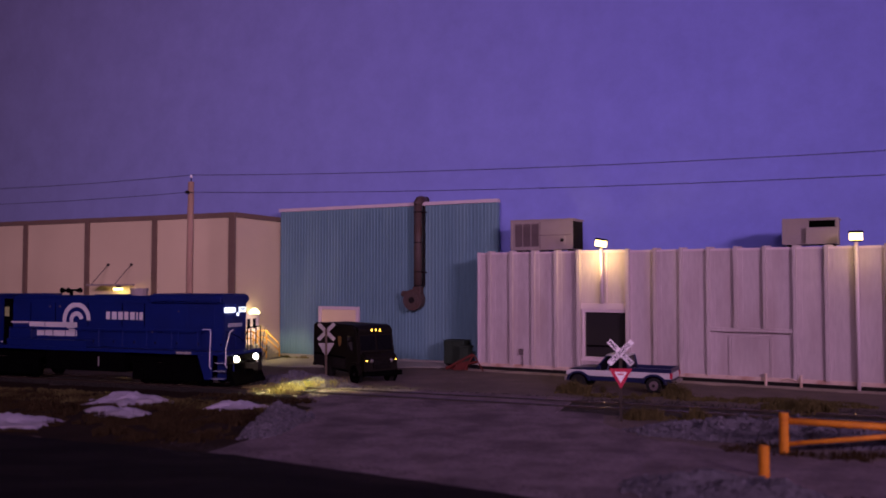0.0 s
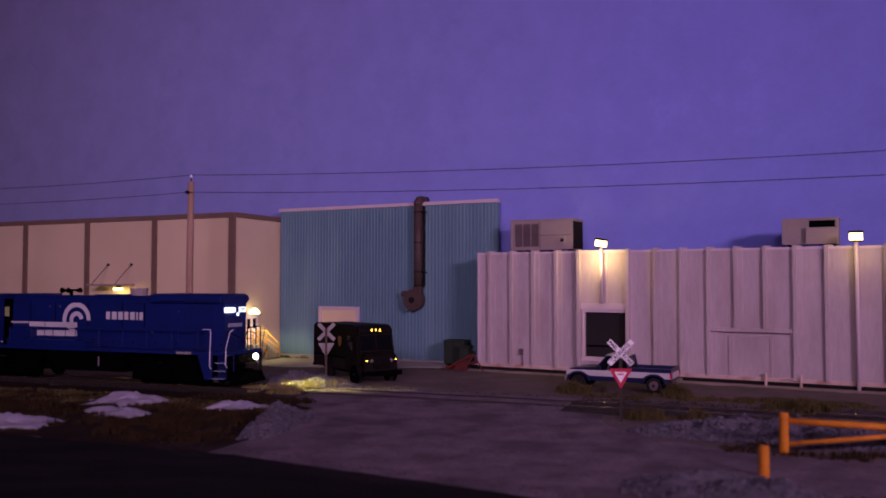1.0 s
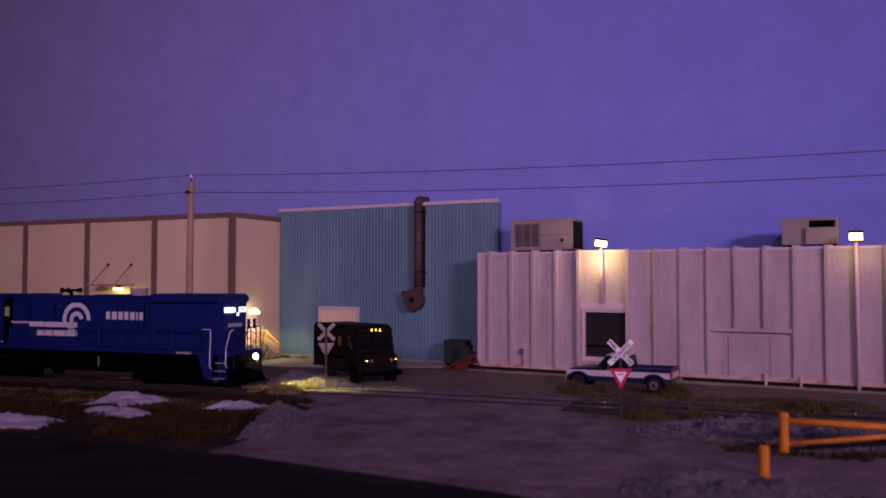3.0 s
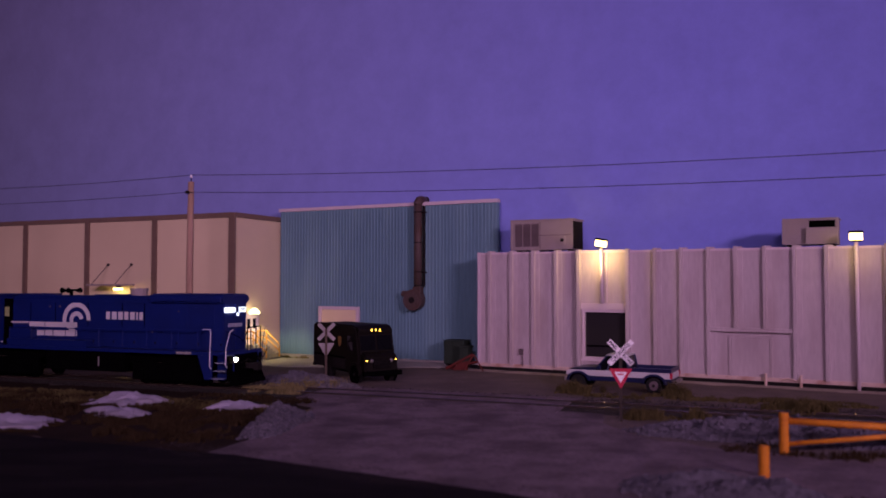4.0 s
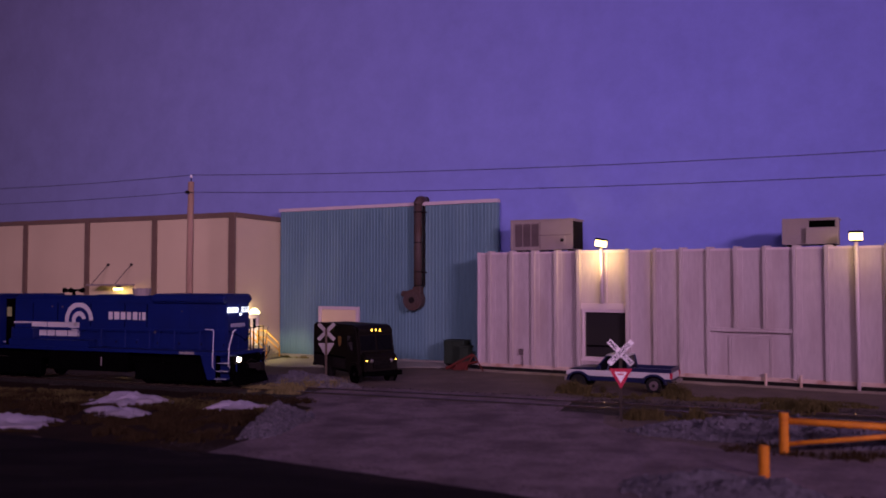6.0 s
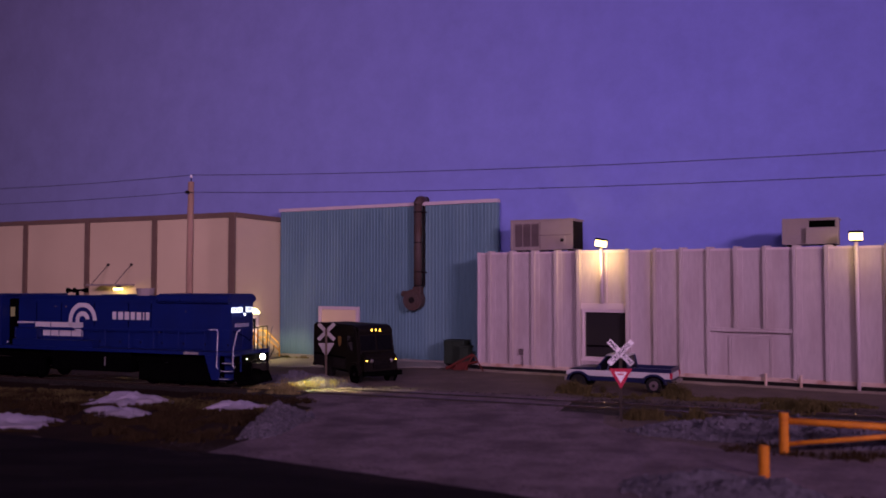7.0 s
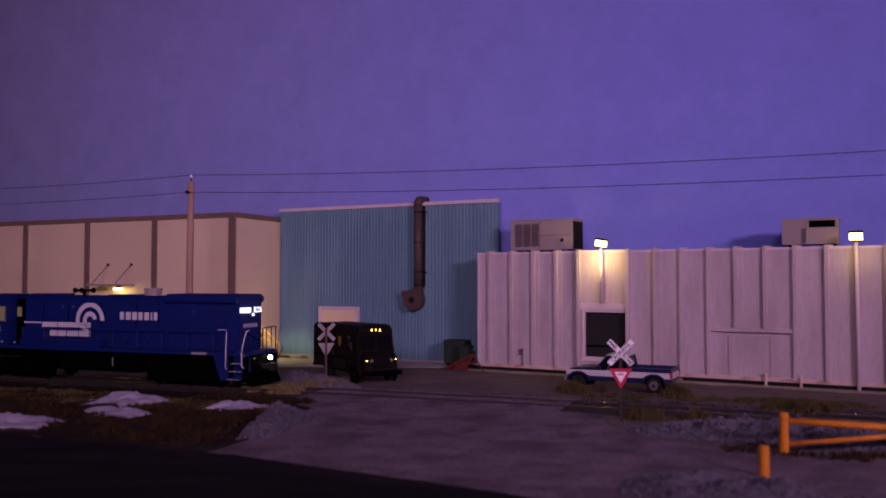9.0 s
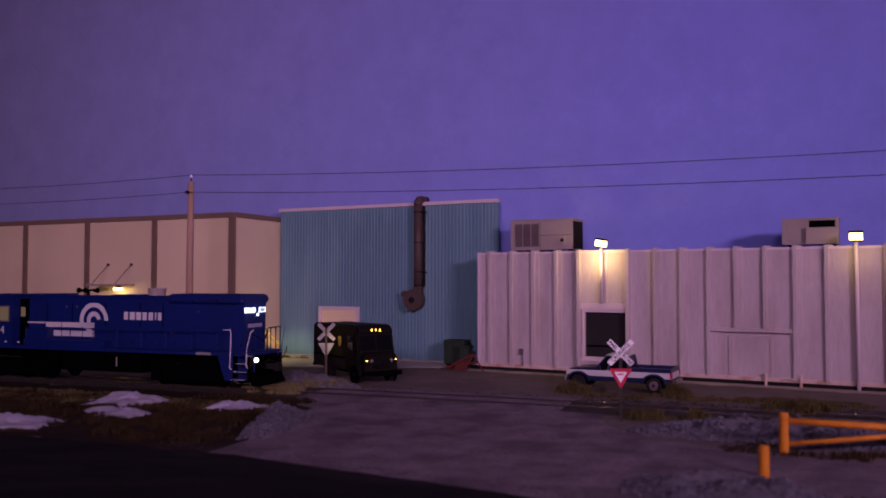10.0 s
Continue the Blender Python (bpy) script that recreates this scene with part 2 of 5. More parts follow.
sheet("road_crossing", [(-7.4, 25.2), (-6.2, 29.0), (-5.4, 34.6), (-6.0, 38.6), (6.2, 34.2), (6.0, 31.6), (6.6, 28.6), (9.2, 26.2), (15.0, 23.6), (20.0, 20.0), (4.0, 17.5)], 0.02, M_ROAD, "pale packed gravel crossing road with worn wheel tracks", rough_edge=0.35)
sheet("road_asphalt", [(-60, 51.0), (-15.2, 29.2), (-6.2, 25.6), (1.7, 20.9), (9.5, 16.2), (30, 4), (30, -20), (-60, -20)], 0.035, M_SHADEDASPHALT, "asphalt street along the yard, darkened for the foreground shade", rough_edge=0.14)
sheet("soil_verge", [(-60, 51.2), (-15.4, 29.3), (-6.6, 26.0), (-6.0, 29.2), (-5.6, 35.2), (-6.4, 38.4), (-30, 47.3), (-60, 58.6)], 0.012, M_SOIL, "brown soil verge below the track", rough_edge=0.4)

# sky wall
m = bpy.data.materials.new("dusk_sky_paint")
nt, ns, ln, b = nodes_of(m)
tc = ns.new("ShaderNodeTexCoord")
sep = ns.new("ShaderNodeSeparateXYZ")
ln.new(tc.outputs["Object"], sep.inputs[0])
mr = ns.new("ShaderNodeMapRange")
mr.inputs["From Min"].default_value, mr.inputs["From Max"].default_value = 4, 30
ln.new(sep.outputs["Z"], mr.inputs["Value"])
rp = ns.new("ShaderNodeValToRGB")
rp.color_ramp.elements[0].color = (0.205, 0.228, 0.615, 1)
rp.color_ramp.elements[1].color = (0.195, 0.198, 0.54, 1)
ln.new(mr.outputs["Result"], rp.inputs["Fac"])
mx = ns.new("ShaderNodeMapRange")
mx.inputs["From Min"].default_value, mx.inputs["From Max"].default_value = -40, 30
ln.new(sep.outputs["X"], mx.inputs["Value"])
rx = ns.new("ShaderNodeValToRGB")
rx.color_ramp.elements[0].color = (1.45, 1.50, 0.95, 1)
rx.color_ramp.elements[1].color = (1.0, 1.07, 1.14, 1)
ln.new(mx.outputs["Result"], rx.inputs["Fac"])
mul = ns.new("ShaderNodeMix")
mul.data_type, mul.blend_type = "RGBA", "MULTIPLY"
mul.inputs["Factor"].default_value = 1.0
ln.new(rp.outputs["Color"], mul.inputs["A"])
ln.new(rx.outputs["Color"], mul.inputs["B"])
nz = ns.new("ShaderNodeTexNoise")
nz.inputs["Scale"].default_value, nz.inputs["Detail"].default_value = 0.35, 12
nz.inputs["Roughness"].default_value = 0.75
ln.new(tc.outputs["Object"], nz.inputs["Vector"])
hs = ns.new("ShaderNodeHueSaturation")
mv = ns.new("ShaderNodeMapRange")
mv.inputs["To Min"].default_value, mv.inputs["To Max"].default_value = 0.76, 1.24
ln.new(nz.outputs["Fac"], mv.inputs["Value"])
ln.new(mv.outputs["Result"], hs.inputs["Value"])
ln.new(mul.outputs["Result"], hs.inputs["Color"])
ln.new(hs.outputs["Color"], b.inputs["Base Color"])
b.inputs["Roughness"].default_value = 0.95
b.inputs["Specular IOR Level"].default_value = 0.1
bm = B()
box(bm, -75, 75, 0, 0.4, -0.4, 60)
single("backdrop", bm, m, pose(-11.2, 62.0, 0, rz=-26.0), "painted violet-blue dusk sky backdrop", kind="structure")


# ---- buildings ----
WHITE = pose(2.16, 51.1, 0, rz=-29.5)
BLUE = pose(-11.7, 61.0, 0, rz=-27.0)
STUCCO = pose(-13.9, 56.5, 0, rz=-24.5)


def white_building():
    t = thing("metal_building", WHITE, "low white panelled metal building with vertical battens", "building")
    H, L = 6.95, 34.0
    x0w, x1w, z0w, z1w = 6.71, 9.055, 1.05, 3.53
    bm = B()      # wall with the window opening cut through
    box(bm, 0, x0w, 0, 0.3, 0, H)
    box(bm, x1w, L, 0, 0.3, 0, H)
    box(bm, x0w, x1w, 0, 0.3, 0, z0w)
    box(bm, x0w, x1w, 0, 0.3, z1w, H)
    wall = part("wall_front", bm, M_WHITEWALL, t)
    bm = B()
    box(bm, 0, 0.3, 0.303, 3.4, 0, H)
    part("wall_side", bm, M_WHITEWALL, t)
    bm = B()
    box(bm, 0.303, L, 0.303, 3.4, H - 0.25, H - 0.02)
    part("roof", bm, M_ACGREY, t, "flat grey roof")
    bm = B()
    box(bm, 0.31, L, 3.2, 3.4, 0, H - 0.26)
    part("wall_back", bm, M_WHITEWALL, t)
    # ribs with a low flange on one side, rising a little over the eave
    for x in (0.67, 2.08, 3.49, 4.90, 10.60, 12.0, 13.40, 14.79, 16.20, 17.61, 19.06, 21.72, 23.1, 24.5, 25.9, 27.3, 28.7, 30.1, 31.5):
        lo = 2.88 if x in (14.79, 16.20) else 0.37
        bm = B()
        prism(bm, [(x, -0.002), (x + 0.02, -0.20), (x + 0.19, -0.20), (x + 0.21, -0.035), (x + 0.44, -0.035), (x + 0.44, -0.002)], "z", lo, H + 0.10)
        part("batten", bm, M_WHITEWALL, t, at=pose(random.uniform(-0.012, 0.012), 0, 0))
    # lamp bay over the window: two deep jambs, a cap and a thin middle strip
    for x in (6.33, 9.155):
        part("bay_jamb", box(B(), x, x + 0.18, -0.36, -0.002, 0.37, H + 0.08), M_WHITEWALL, t, bevel=0.015)
    part("bay_cap", box(B(), 6.515, 9.15, -0.12, -0.002, H - 0.10, H + 0.05), M_WHITETRIM, t)
    part("bay_strip", box(B(), 7.96, 8.03, -0.06, -0.002, 4.05, H - 0.105), M_WHITETRIM, t)
    # sheet joints between the ribs
    for x in (1.58, 3.0, 4.4, 5.85, 11.6, 13.0, 18.85, 20.3, 21.6):
        part("sheet_joint", box(B(), x, x + 0.03, -0.012, -0.002, 0.37, H - 0.11), M_WHITEWALL, t)
    bm = B()
    box(bm, -0.03, 0.12, -0.12, 0.0, 0.28, H + 0.03)
    part("corner_trim", bm, M_WHITETRIM, t)
    bm = B()
    box(bm, 0, L, -0.06, -0.002, H - 0.1, H + 0.015)
    part("eave_trim", bm, M_WHITETRIM, t)
    bm = B()
    box(bm, -0.02, L, -0.10, -0.003, 0.205, 0.40)
    part("base_trim", bm, M_RUSTBASE, t, "pink-white base board with rust stains", bevel=0.015)
    bm = B()
    box(bm, -0.05, L, -0.15, -0.003, 0.0, 0.20)
    part("sill_plate", bm, M_DARK, t)
    # window
    w = part("window", box(B(), x0w + 0.004, x1w - 0.004, 0.12, 0.15, z0w + 0.004, z1w - 0.004), M_SCREEN, t, "dark window with a low inner rail")
    fr = B()
    for a in ((x0w - 0.14, x0w, z0w - 0.14, z1w + 0.14), (x1w, x1w + 0.09, z0w - 0.14, z1w + 0.14), (x0w, x1w, z1w, z1w + 0.14), (x0w, x1w, z0w - 0.14, z0w)):
        box(fr, a[0], a[1], -0.09, 0.1, a[2], a[3])
    part("window_frame", fr, M_WHITETRIM, w)
    part("window_rail", box(B(), x0w + 0.01, x1w - 0.01, 0.06, 0.118, z0w + 0.55, z0w + 0.64), M_BLACK, w)
    part("window_sill", box(B(), x0w - 0.19, x1w + 0.09, -0.2, -0.092, z0w - 0.24, z0w - 0.14), M_WHITETRIM, w)
    part("lintel_trim", box(B(), 6.515, 9.15, -0.16, -0.004, 3.69, 4.03), M_WHITETRIM, t)
    # door bay with the beam above
    part("beam", box(B(), 13.61, 17.6, -0.24, -0.004, 2.66, 2.86), M_WHITEWALL, t, bevel=0.02)
    d = part("door", box(B(), 14.64, 16.5, -0.05, -0.004, 0.37, 2.28), M_WHITEWALL, t, "flush white service door")
    fr = B()
    box(fr, 14.52, 14.63, -0.09, -0.004, 0.37, 2.40)
    box(fr, 16.51, 16.62, -0.09, -0.004, 0.37, 2.40)
    box(fr, 14.63, 16.51, -0.09, -0.004, 2.29, 2.40)
    part("door_frame", fr, M_WHITEWALL, d)
    # meter box and conduit
    mb = part("meter_box", box(B(), 2.70, 2.92, -0.16, -0.004, 0.98, 1.32), M_SEAM, t, "small grey meter box on a conduit", bevel=0.02)
    part("conduit", rod(B(), (2.88, -0.07, 0.3), (2.88, -0.07, 0.98), 0.045), M_SEAM, mb)
    for x in (16.32, 17.97):
        part("stub_pipe", rod(B(), (x, -0.28, 0), (x, -0.28, 0.62), 0.07), M_RUSTBASE, t)
    part("stub_pipe", tube(B(), [(17.05, -0.2, 0.3), (17.35, -0.2, 0.42), (17.75, -0.2, 0.3)], 0.05), M_RUSTBASE, t)
    return t


white_building()
bm = B()
for k in range(34):
    w0, w1 = (0.9 + 0.5 * noise.noise(Vector((q * 0.7, 3.0, 1.0))) for q in (k, k + 1))
    vs = [bm.verts.new(p) for p in ((k - 1, -0.16, 0.018), (k - 1, -0.4 - w0, 0.012), (k, -0.4 - w1, 0.012), (k, -0.16, 0.018))]
    bm.faces.new(vs)
bmesh.ops.remove_doubles(bm, verts=bm.verts[:], dist=0.001)
single("pavement_strip", bm, M_STRIP, WHITE, "pale gravel strip along the white building", kind="structure")


def wall_lamp(x, z_bottom, z_head, size, tilt):
    t = thing("wall_lamp", WHITE @ pose(x, -0.26, 0), "lit box lamp on a tall white pole at the white wall", "lamp", "pole lamps on the white building")
    part("pole", rod(B(), (0, 0, z_bottom), (0, 0, z_head - 0.2), 0.095, n=14), M_WHITETRIM, t, smooth=True)
    h = part("lamp_head", box(B(), -size, size, -0.36, 0.24, 0.17, 0.27), M_BLACK, t, "dark lamp cap", at=pose(0, 0, z_head, ry=tilt), bevel=0.03)
    part("lens", box(B(), -size + 0.02, size - 0.02, -0.31, 0.19, -0.17, 0.167), M_LAMPGLOW, h, "glowing warm lens", bevel=0.09, seg=3)
    part("bracket", box(B(), -size + 0.05, size - 0.05, -0.2, 0.2, -0.24, -0.173), M_BLACK, h, bevel=0.02)
    return t


wall_lamp(7.77, 4.04, 7.35, 0.27, 12)
wall_lamp(20.53, 0.0, 7.40, 0.30, 0)
for x, y, z, w in ((7.77, -0.95, 6.6, 175), (20.53, -1.1, 6.6, 34)):
    point_lamp("wall_lamp_light", WHITE @ Vector((x, y, z)), w, WARM, 0.15)


def ac_unit(name, m, w, d, h, label, style):
    t = thing(name, m, label, "air conditioner", "rooftop units")
    part("body", box(B(), 0, w, 0, d, 0.16, h), M_ACGREY, t, bevel=0.02)
    lid = B()
    box(lid, -0.05, w + 0.05, -0.05, 0.05, h + 0.003, h + 0.09)
    box(lid, -0.05, w + 0.05, d - 0.05, d + 0.05, h + 0.003, h + 0.09)
    box(lid, -0.05, 0.05, 0.052, d - 0.052, h + 0.003, h + 0.09)
    box(lid, w - 0.05, w + 0.05, 0.052, d - 0.052, h + 0.003, h + 0.09)
    part("rim", lid, M_ACGREY, t, "raised sheet metal rim")
    for x in (0.0, w):
        part("corner_post", box(B(), x - 0.06, x + 0.06, -0.045, -0.004, 0.16, h), M_ACGREY, t, bevel=0.01)
    for x in (0.15, w - 0.3):
        part("skid", box(B(), x, x + 0.15, 0.1, d - 0.1, 0, 0.158), M_DARK, t)
    if style == 0:
        for k in range(3):
            x = 0.24 + k * 0.53
            g = part("grille", box(B(), x, x + 0.46, -0.03, -0.003, 0.36, h - 0.16), M_SEAM, t, "dark louvred grille")
            bm = B()
            for j in range(14):
                z = 0.40 + j * (h - 0.62) / 14
                prism(bm, [(-0.07, z), (-0.034, z + 0.06), (-0.034, z)], "x", x + 0.02, x + 0.44)
            part("louvres", bm, M_SEAM, g)
        part("panel_seam", box(B(), 1.86, w - 0.07, -0.02, -0.003, h * 0.53, h * 0.53 + 0.03), M_SEAM, t)
        part("panel_seam", box(B(), 1.83, 1.86, -0.02, -0.003, 0.2, h - 0.05), M_SEAM, t)
        pl = part("hatch", box(B(), w - 0.85, w - 0.42, -0.06, -0.003, 0.42, 1.0), M_ACGREY, t, bevel=0.02)
        part("hatch_disc", rod(B(), (w - 0.60, -0.085, 0.70), (w - 0.60, -0.062, 0.70), 0.11), M_DARK, pl)
        # Dark finned panel added to make this side of the unit dark.
        side_panel = part("dark_side", box(B(), w + 0.003, w + 0.03, 0.06, d - 0.06, 0.22, h - 0.06), M_DARK, t, "dark finned panel covering the right side")
        bm = B()
        for k in range(16):
            y = 0.1 + k * (d - 0.2) / 16
            box(bm, w + 0.031, w + 0.045, y, y + 0.03, 0.25, h - 0.1)
        part("dark_side_fins", bm, M_DARK, side_panel)
    else:
        part("hood", box(B(), 1.08, w + 0.02, -0.26, -0.046, 0.16, h - 0.42), M_ACGREY, t, bevel=0.02)
        part("intake", box(B(), 1.22, w - 0.1, -0.03, -0.003, h - 0.38, h - 0.04), M_BLACK, t, "dark intake slot")
        for k in range(4):
            part("side_louvre", box(B(), 0.14 + 0.24 * k, 0.32 + 0.24 * k, -0.02, -0.003, 0.26, h - 0.1), M_ACGREY, t, bevel=0.006)
    return t


ac_unit("air_handler", WHITE @ pose(1.77, 0.9, 6.96), 3.85, 1.75, 1.88, "large grey rooftop air handler with louvred grilles", 0)
ac_unit("air_intake", WHITE @ pose(17.1, 0.9, 6.96), 2.52, 1.5, 1.40, "grey rooftop intake unit with a dark slot", 1)


def blue_building():
    t = thing("corrugated_building", BLUE, "tall teal corrugated metal building", "building")
    L, H = 17.0, 10.25
    bm = B()
    n = int(L / 0.25)
    prof = []
    for i in range(n):
        x = i * L / n
        w = L / n
        prof += [(x, 0.0), (x + w * 0.30, 0.0), (x + w * 0.42, -0.028), (x + w * 0.62, -0.028), (x + w * 0.74, 0.0)]
    prof += [(L, 0.0), (L, 0.3), (0, 0.3)]
    prism(bm, prof, "z", 0.0, H)
    bmesh.ops.triangulate(bm, faces=[f for f in bm.faces if len(f.verts) > 4])
    part("wall_front", bm, M_BLUEWALL, t)
    part("flashing", box(B(), -0.08, L + 0.03, -0.12, 0.34, H + 0.003, H + 0.22), M_WHITETRIM, t, "white roof flashing", bevel=0.02)
    part("footing", box(B(), -0.05, L, -0.35, -0.08, 0, 0.14), M_CONCRETE, t)
    # roll-up door with white frame
    d = part("door", box(B(), 3.72, 6.58, -0.16, -0.055, 0.15, 3.31), M_STUCCO, t, "pale roll-up door")
    for k in range(9):
        part("slat", box(B(), 3.74, 6.56, -0.185, -0.163, 0.2 + k * 0.345, 0.2 + k * 0.345 + 0.31), M_STUCCO, d)
    fr = B()
    box(fr, 3.50, 3.715, -0.24, -0.055, 0.15, 3.53)
    box(fr, 6.585, 6.80, -0.24, -0.055, 0.15, 3.53)
    box(fr, 3.715, 6.585, -0.24, -0.055, 3.32, 3.53)
    part("door_frame", fr, M_WHITETRIM, d, "white door frame")
    return t


blue_building()


def duct():
    t = thing("exhaust_duct", BLUE @ pose(11.55, -0.5, 0), "rusty galvanised exhaust duct with a fan housing", "duct")
    part("pipe", rod(B(), (0, 0, 4.9), (0, 0, 10.25), 0.27, n=18), M_RUST, t, smooth=True)
    pts = [Vector((0, 0.0, 10.25))] + [Vector((0, 0.4 - 0.4 * math.cos(a), 10.25 + 0.36 * math.sin(a))) for a in [radians(15 * k) for k in range(1, 7)]] + [Vector((0, 1.1, 10.62))]
    part("elbow", tube(B(), pts, 0.28, 16), M_RUST, t, smooth=True)
    for z in (9.75, 7.75, 5.85, 4.95):
        part("band", rod(B(), (0, 0, z), (0, 0, z + 0.07), 0.295, n=18), M_DARK, t)
    # an added dark upright strip makes the dark band beside the pipe
    rail = part("dark_strip", box(B(), 0.30, 0.38, 0.12, 0.30, 4.9, 10.2), M_DARK, t, "dark upright strip")
    for z in (9.7, 5.8):
        part("bracket", box(B(), 0.22, 0.62, 0.02, 0.118, z, z + 0.10), M_DARK, rail)
    sc = part("fan_housing", rod(B(), (-0.30, -0.25, 4.05), (-0.30, 0.32, 4.05), 0.68, n=28), M_RUST, t, "round rusty fan housing", bevel=0.04)
    bm = B()
    prism(bm, [(-0.30, 4.45), (0.28, 4.1), (0.28, 4.92), (-0.28, 4.92)], "y", -0.22, 0.28)
    part("transition", bm, M_RUST, sc, bevel=0.03)
    part("fan_ring", rod(B(), (-0.30, -0.30, 4.05), (-0.30, -0.255, 4.05), 0.46, n=22), M_RUST, sc)
    part("fan_inlet", rod(B(), (-0.30, -0.325, 4.05), (-0.30, -0.303, 4.05), 0.36, n=20), M_RUST, sc)
    part("fan_hub", rod(B(), (-0.30, -0.345, 4.05), (-0.30, -0.328, 4.05), 0.22, n=14), M_DARK, sc)
    part("motor", rod(B(), (-1.15, 0.0, 4.45), (-0.75, 0.0, 4.45), 0.20, n=14), M_RUST, sc, "small rusty motor")
    return t


duct()


def stucco_building():
    t = thing("stucco_warehouse", STUCCO, "cream stucco warehouse with brown pilasters and cornice", "building")
    H, L, D = 9.55, 42.0, 5.6
    bm = B()
    box(bm, -L, 0, 0, 0.3, 0, H)
    part("wall_front", bm, M_STUCCO, t)
    part("wall_side", box(B(), -0.3, 0, 0.303, D, 0, H), M_STUCCO, t)
    part("roof", box(B(), -L, -0.303, 0.303, D, H - 0.4, H - 0.2), M_BROWN, t)
    part("cornice", box(B(), -L, 0.10, -0.12, 0.32, H + 0.003, H + 0.33), M_BROWN, t, "brown cornice", bevel=0.02)
    part("cornice_side", box(B(), -0.32, 0.10, 0.325, D, H + 0.003, H + 0.33), M_BROWN, t, bevel=0.02)
    for x in (-6.9, -13.3, -19.7, -26.1, -32.5):
        part("pilaster", box(B(), x - 0.2, x + 0.2, -0.14, -0.003, 0, H), M_BROWN, t, bevel=0.015)
    part("corner_pilaster", box(B(), -0.42, 0.09, -0.13, -0.003, 0, H), M_BROWN, t, bevel=0.015)
    return t


stucco_building()


def canopy():
    t = thing("door_canopy", STUCCO @ pose(-10.7, 0, 0), "flat metal canopy hung on two rods, lit below", "canopy")
    part("roof_plate", box(B(), -1.0, 1.95, -1.6, -0.005, 4.95, 5.07), M_ACGREY, t, bevel=0.02)
    for x in (-0.55, 1.65):
        part("hanger_rod", rod(B(), (x - 0.05, -1.5, 5.07), (x, -0.05, 6.45), 0.028), M_SEAM, t)
        part("hanger_plate", rod(B(), (x, -0.1, 6.45), (x, -0.004, 6.45), 0.10), M_DARK, t)
    l = part("lamp", box(B(), 0.55, 1.1, -0.6, -0.25, 4.64, 4.8), M_LAMPGLOW, t, "glowing warm lamp", bevel=0.04)
    part("lamp_base", box(B(), 0.65, 1.0, -0.5, -0.3, 4.803, 4.948), M_DARK, l)
    return t


canopy()
point_lamp("canopy_light", STUCCO @ Vector((-9.87, -0.75, 4.5)), 42, WARM, 0.1)


def entrance():
    """Side door with its lamp, landing, stairs and rail."""
    S = STUCCO @ pose(0, 0, 0, rz=90)      # x along the side wall away from the yard, -y outwards
    d = thing("side_door", S @ pose(1.80, 0, 0), "white double door lit by a lamp above", "door")
    part("leaf", box(B(), -0.62, -0.01, -0.06, -0.004, 1.0, 3.0), M_WHITETRIM, d)
    part("leaf", box(B(), 0.01, 0.62, -0.06, -0.004, 1.0, 3.0), M_WHITETRIM, d)
    for x in (-0.47, 0.15):
        part("pane", box(B(), x, x + 0.32, -0.075, -0.063, 2.05, 2.72), M_GLASS, d, "dark door pane")
    fr = B()
    box(fr, -0.78, -0.63, -0.1, -0.004, 1.0, 3.1)
    box(fr, 0.63, 0.78, -0.1, -0.004, 1.0, 3.1)
    box(fr, -0.63, 0.63, -0.1, -0.004, 3.01, 3.1)
    part("door_frame", fr, M_WHITETRIM, d)
    lamp = thing("door_lamp", S @ pose(1.70, 0, 0), "warm glowing dome lamp over the door", "lamp")
    part("shade", dome(B(), (0, -0.38, 3.06), 0.36, (0, 0, 1), 20, 6), M_DOMEGLOW, lamp, smooth=True)
    part("arm", rod(B(), (0, -0.28, 3.3), (0, -0.004, 3.3), 0.04), M_DARK, lamp)
    st = thing("entrance_stairs", S @ pose(0.9, 0, 0), "concrete entrance stairs with a landing", "stairs")
    part("landing", box(B(), 0, 1.6, -0.9, -0.02, 0, 0.98), M_CONCRETE, st, bevel=0.02)
    for k in range(5):
        part("step", box(B(), 0.02, 1.58, -0.903 - 0.22 * (k + 1), -0.903 - 0.22 * k, 0, 0.82 - 0.163 * k), M_CONCRETE, st, bevel=0.015)
    for side in (0.06, 1.54):
        r = thing("stair_rail", S @ pose(0.9, 0, 0), "yellow-orange tubular stair rail", "railing", "rails at the entrance stairs")
        for y, z in ((-0.1, 0.98), (-0.85, 0.98), (-1.92, 0.0)):
            part("post", rod(B(), (side, y, z), (side, y, z + 0.9), 0.045), M_YELLOW, r)
        for h in (0.45, 0.9):
            part("rail", tube(B(), [(side, -0.1, 0.98 + h), (side, -0.85, 0.98 + h), (side, -1.92, 0.1 + h)], 0.045), M_YELLOW, r)


entrance()
d_light = bpy.data.lights.new("door_light", "SPOT")
d_light.energy, d_light.color, d_light.shadow_soft_size, d_light.spot_size, d_light.spot_blend = 300, (1.0, 0.80, 0.38), 0.12, radians(146), 0.5
ENTRY = STUCCO @ pose(0, 0, 0, rz=90)
new("door_light", d_light).matrix_world = look(ENTRY @ Vector((1.75, -1.2, 2.95)), ENTRY @ Vector((1.9, -1.45, 0)))

sheet("pavement_entrance", [(-13.0, 53.4), (-9.6, 52.0), (0.6, 51.6), (1.6, 53.8), (-11.4, 60.2)], 0.05, M_CONCRETE, "pale concrete apron by the teal building", rough_edge=0.2)
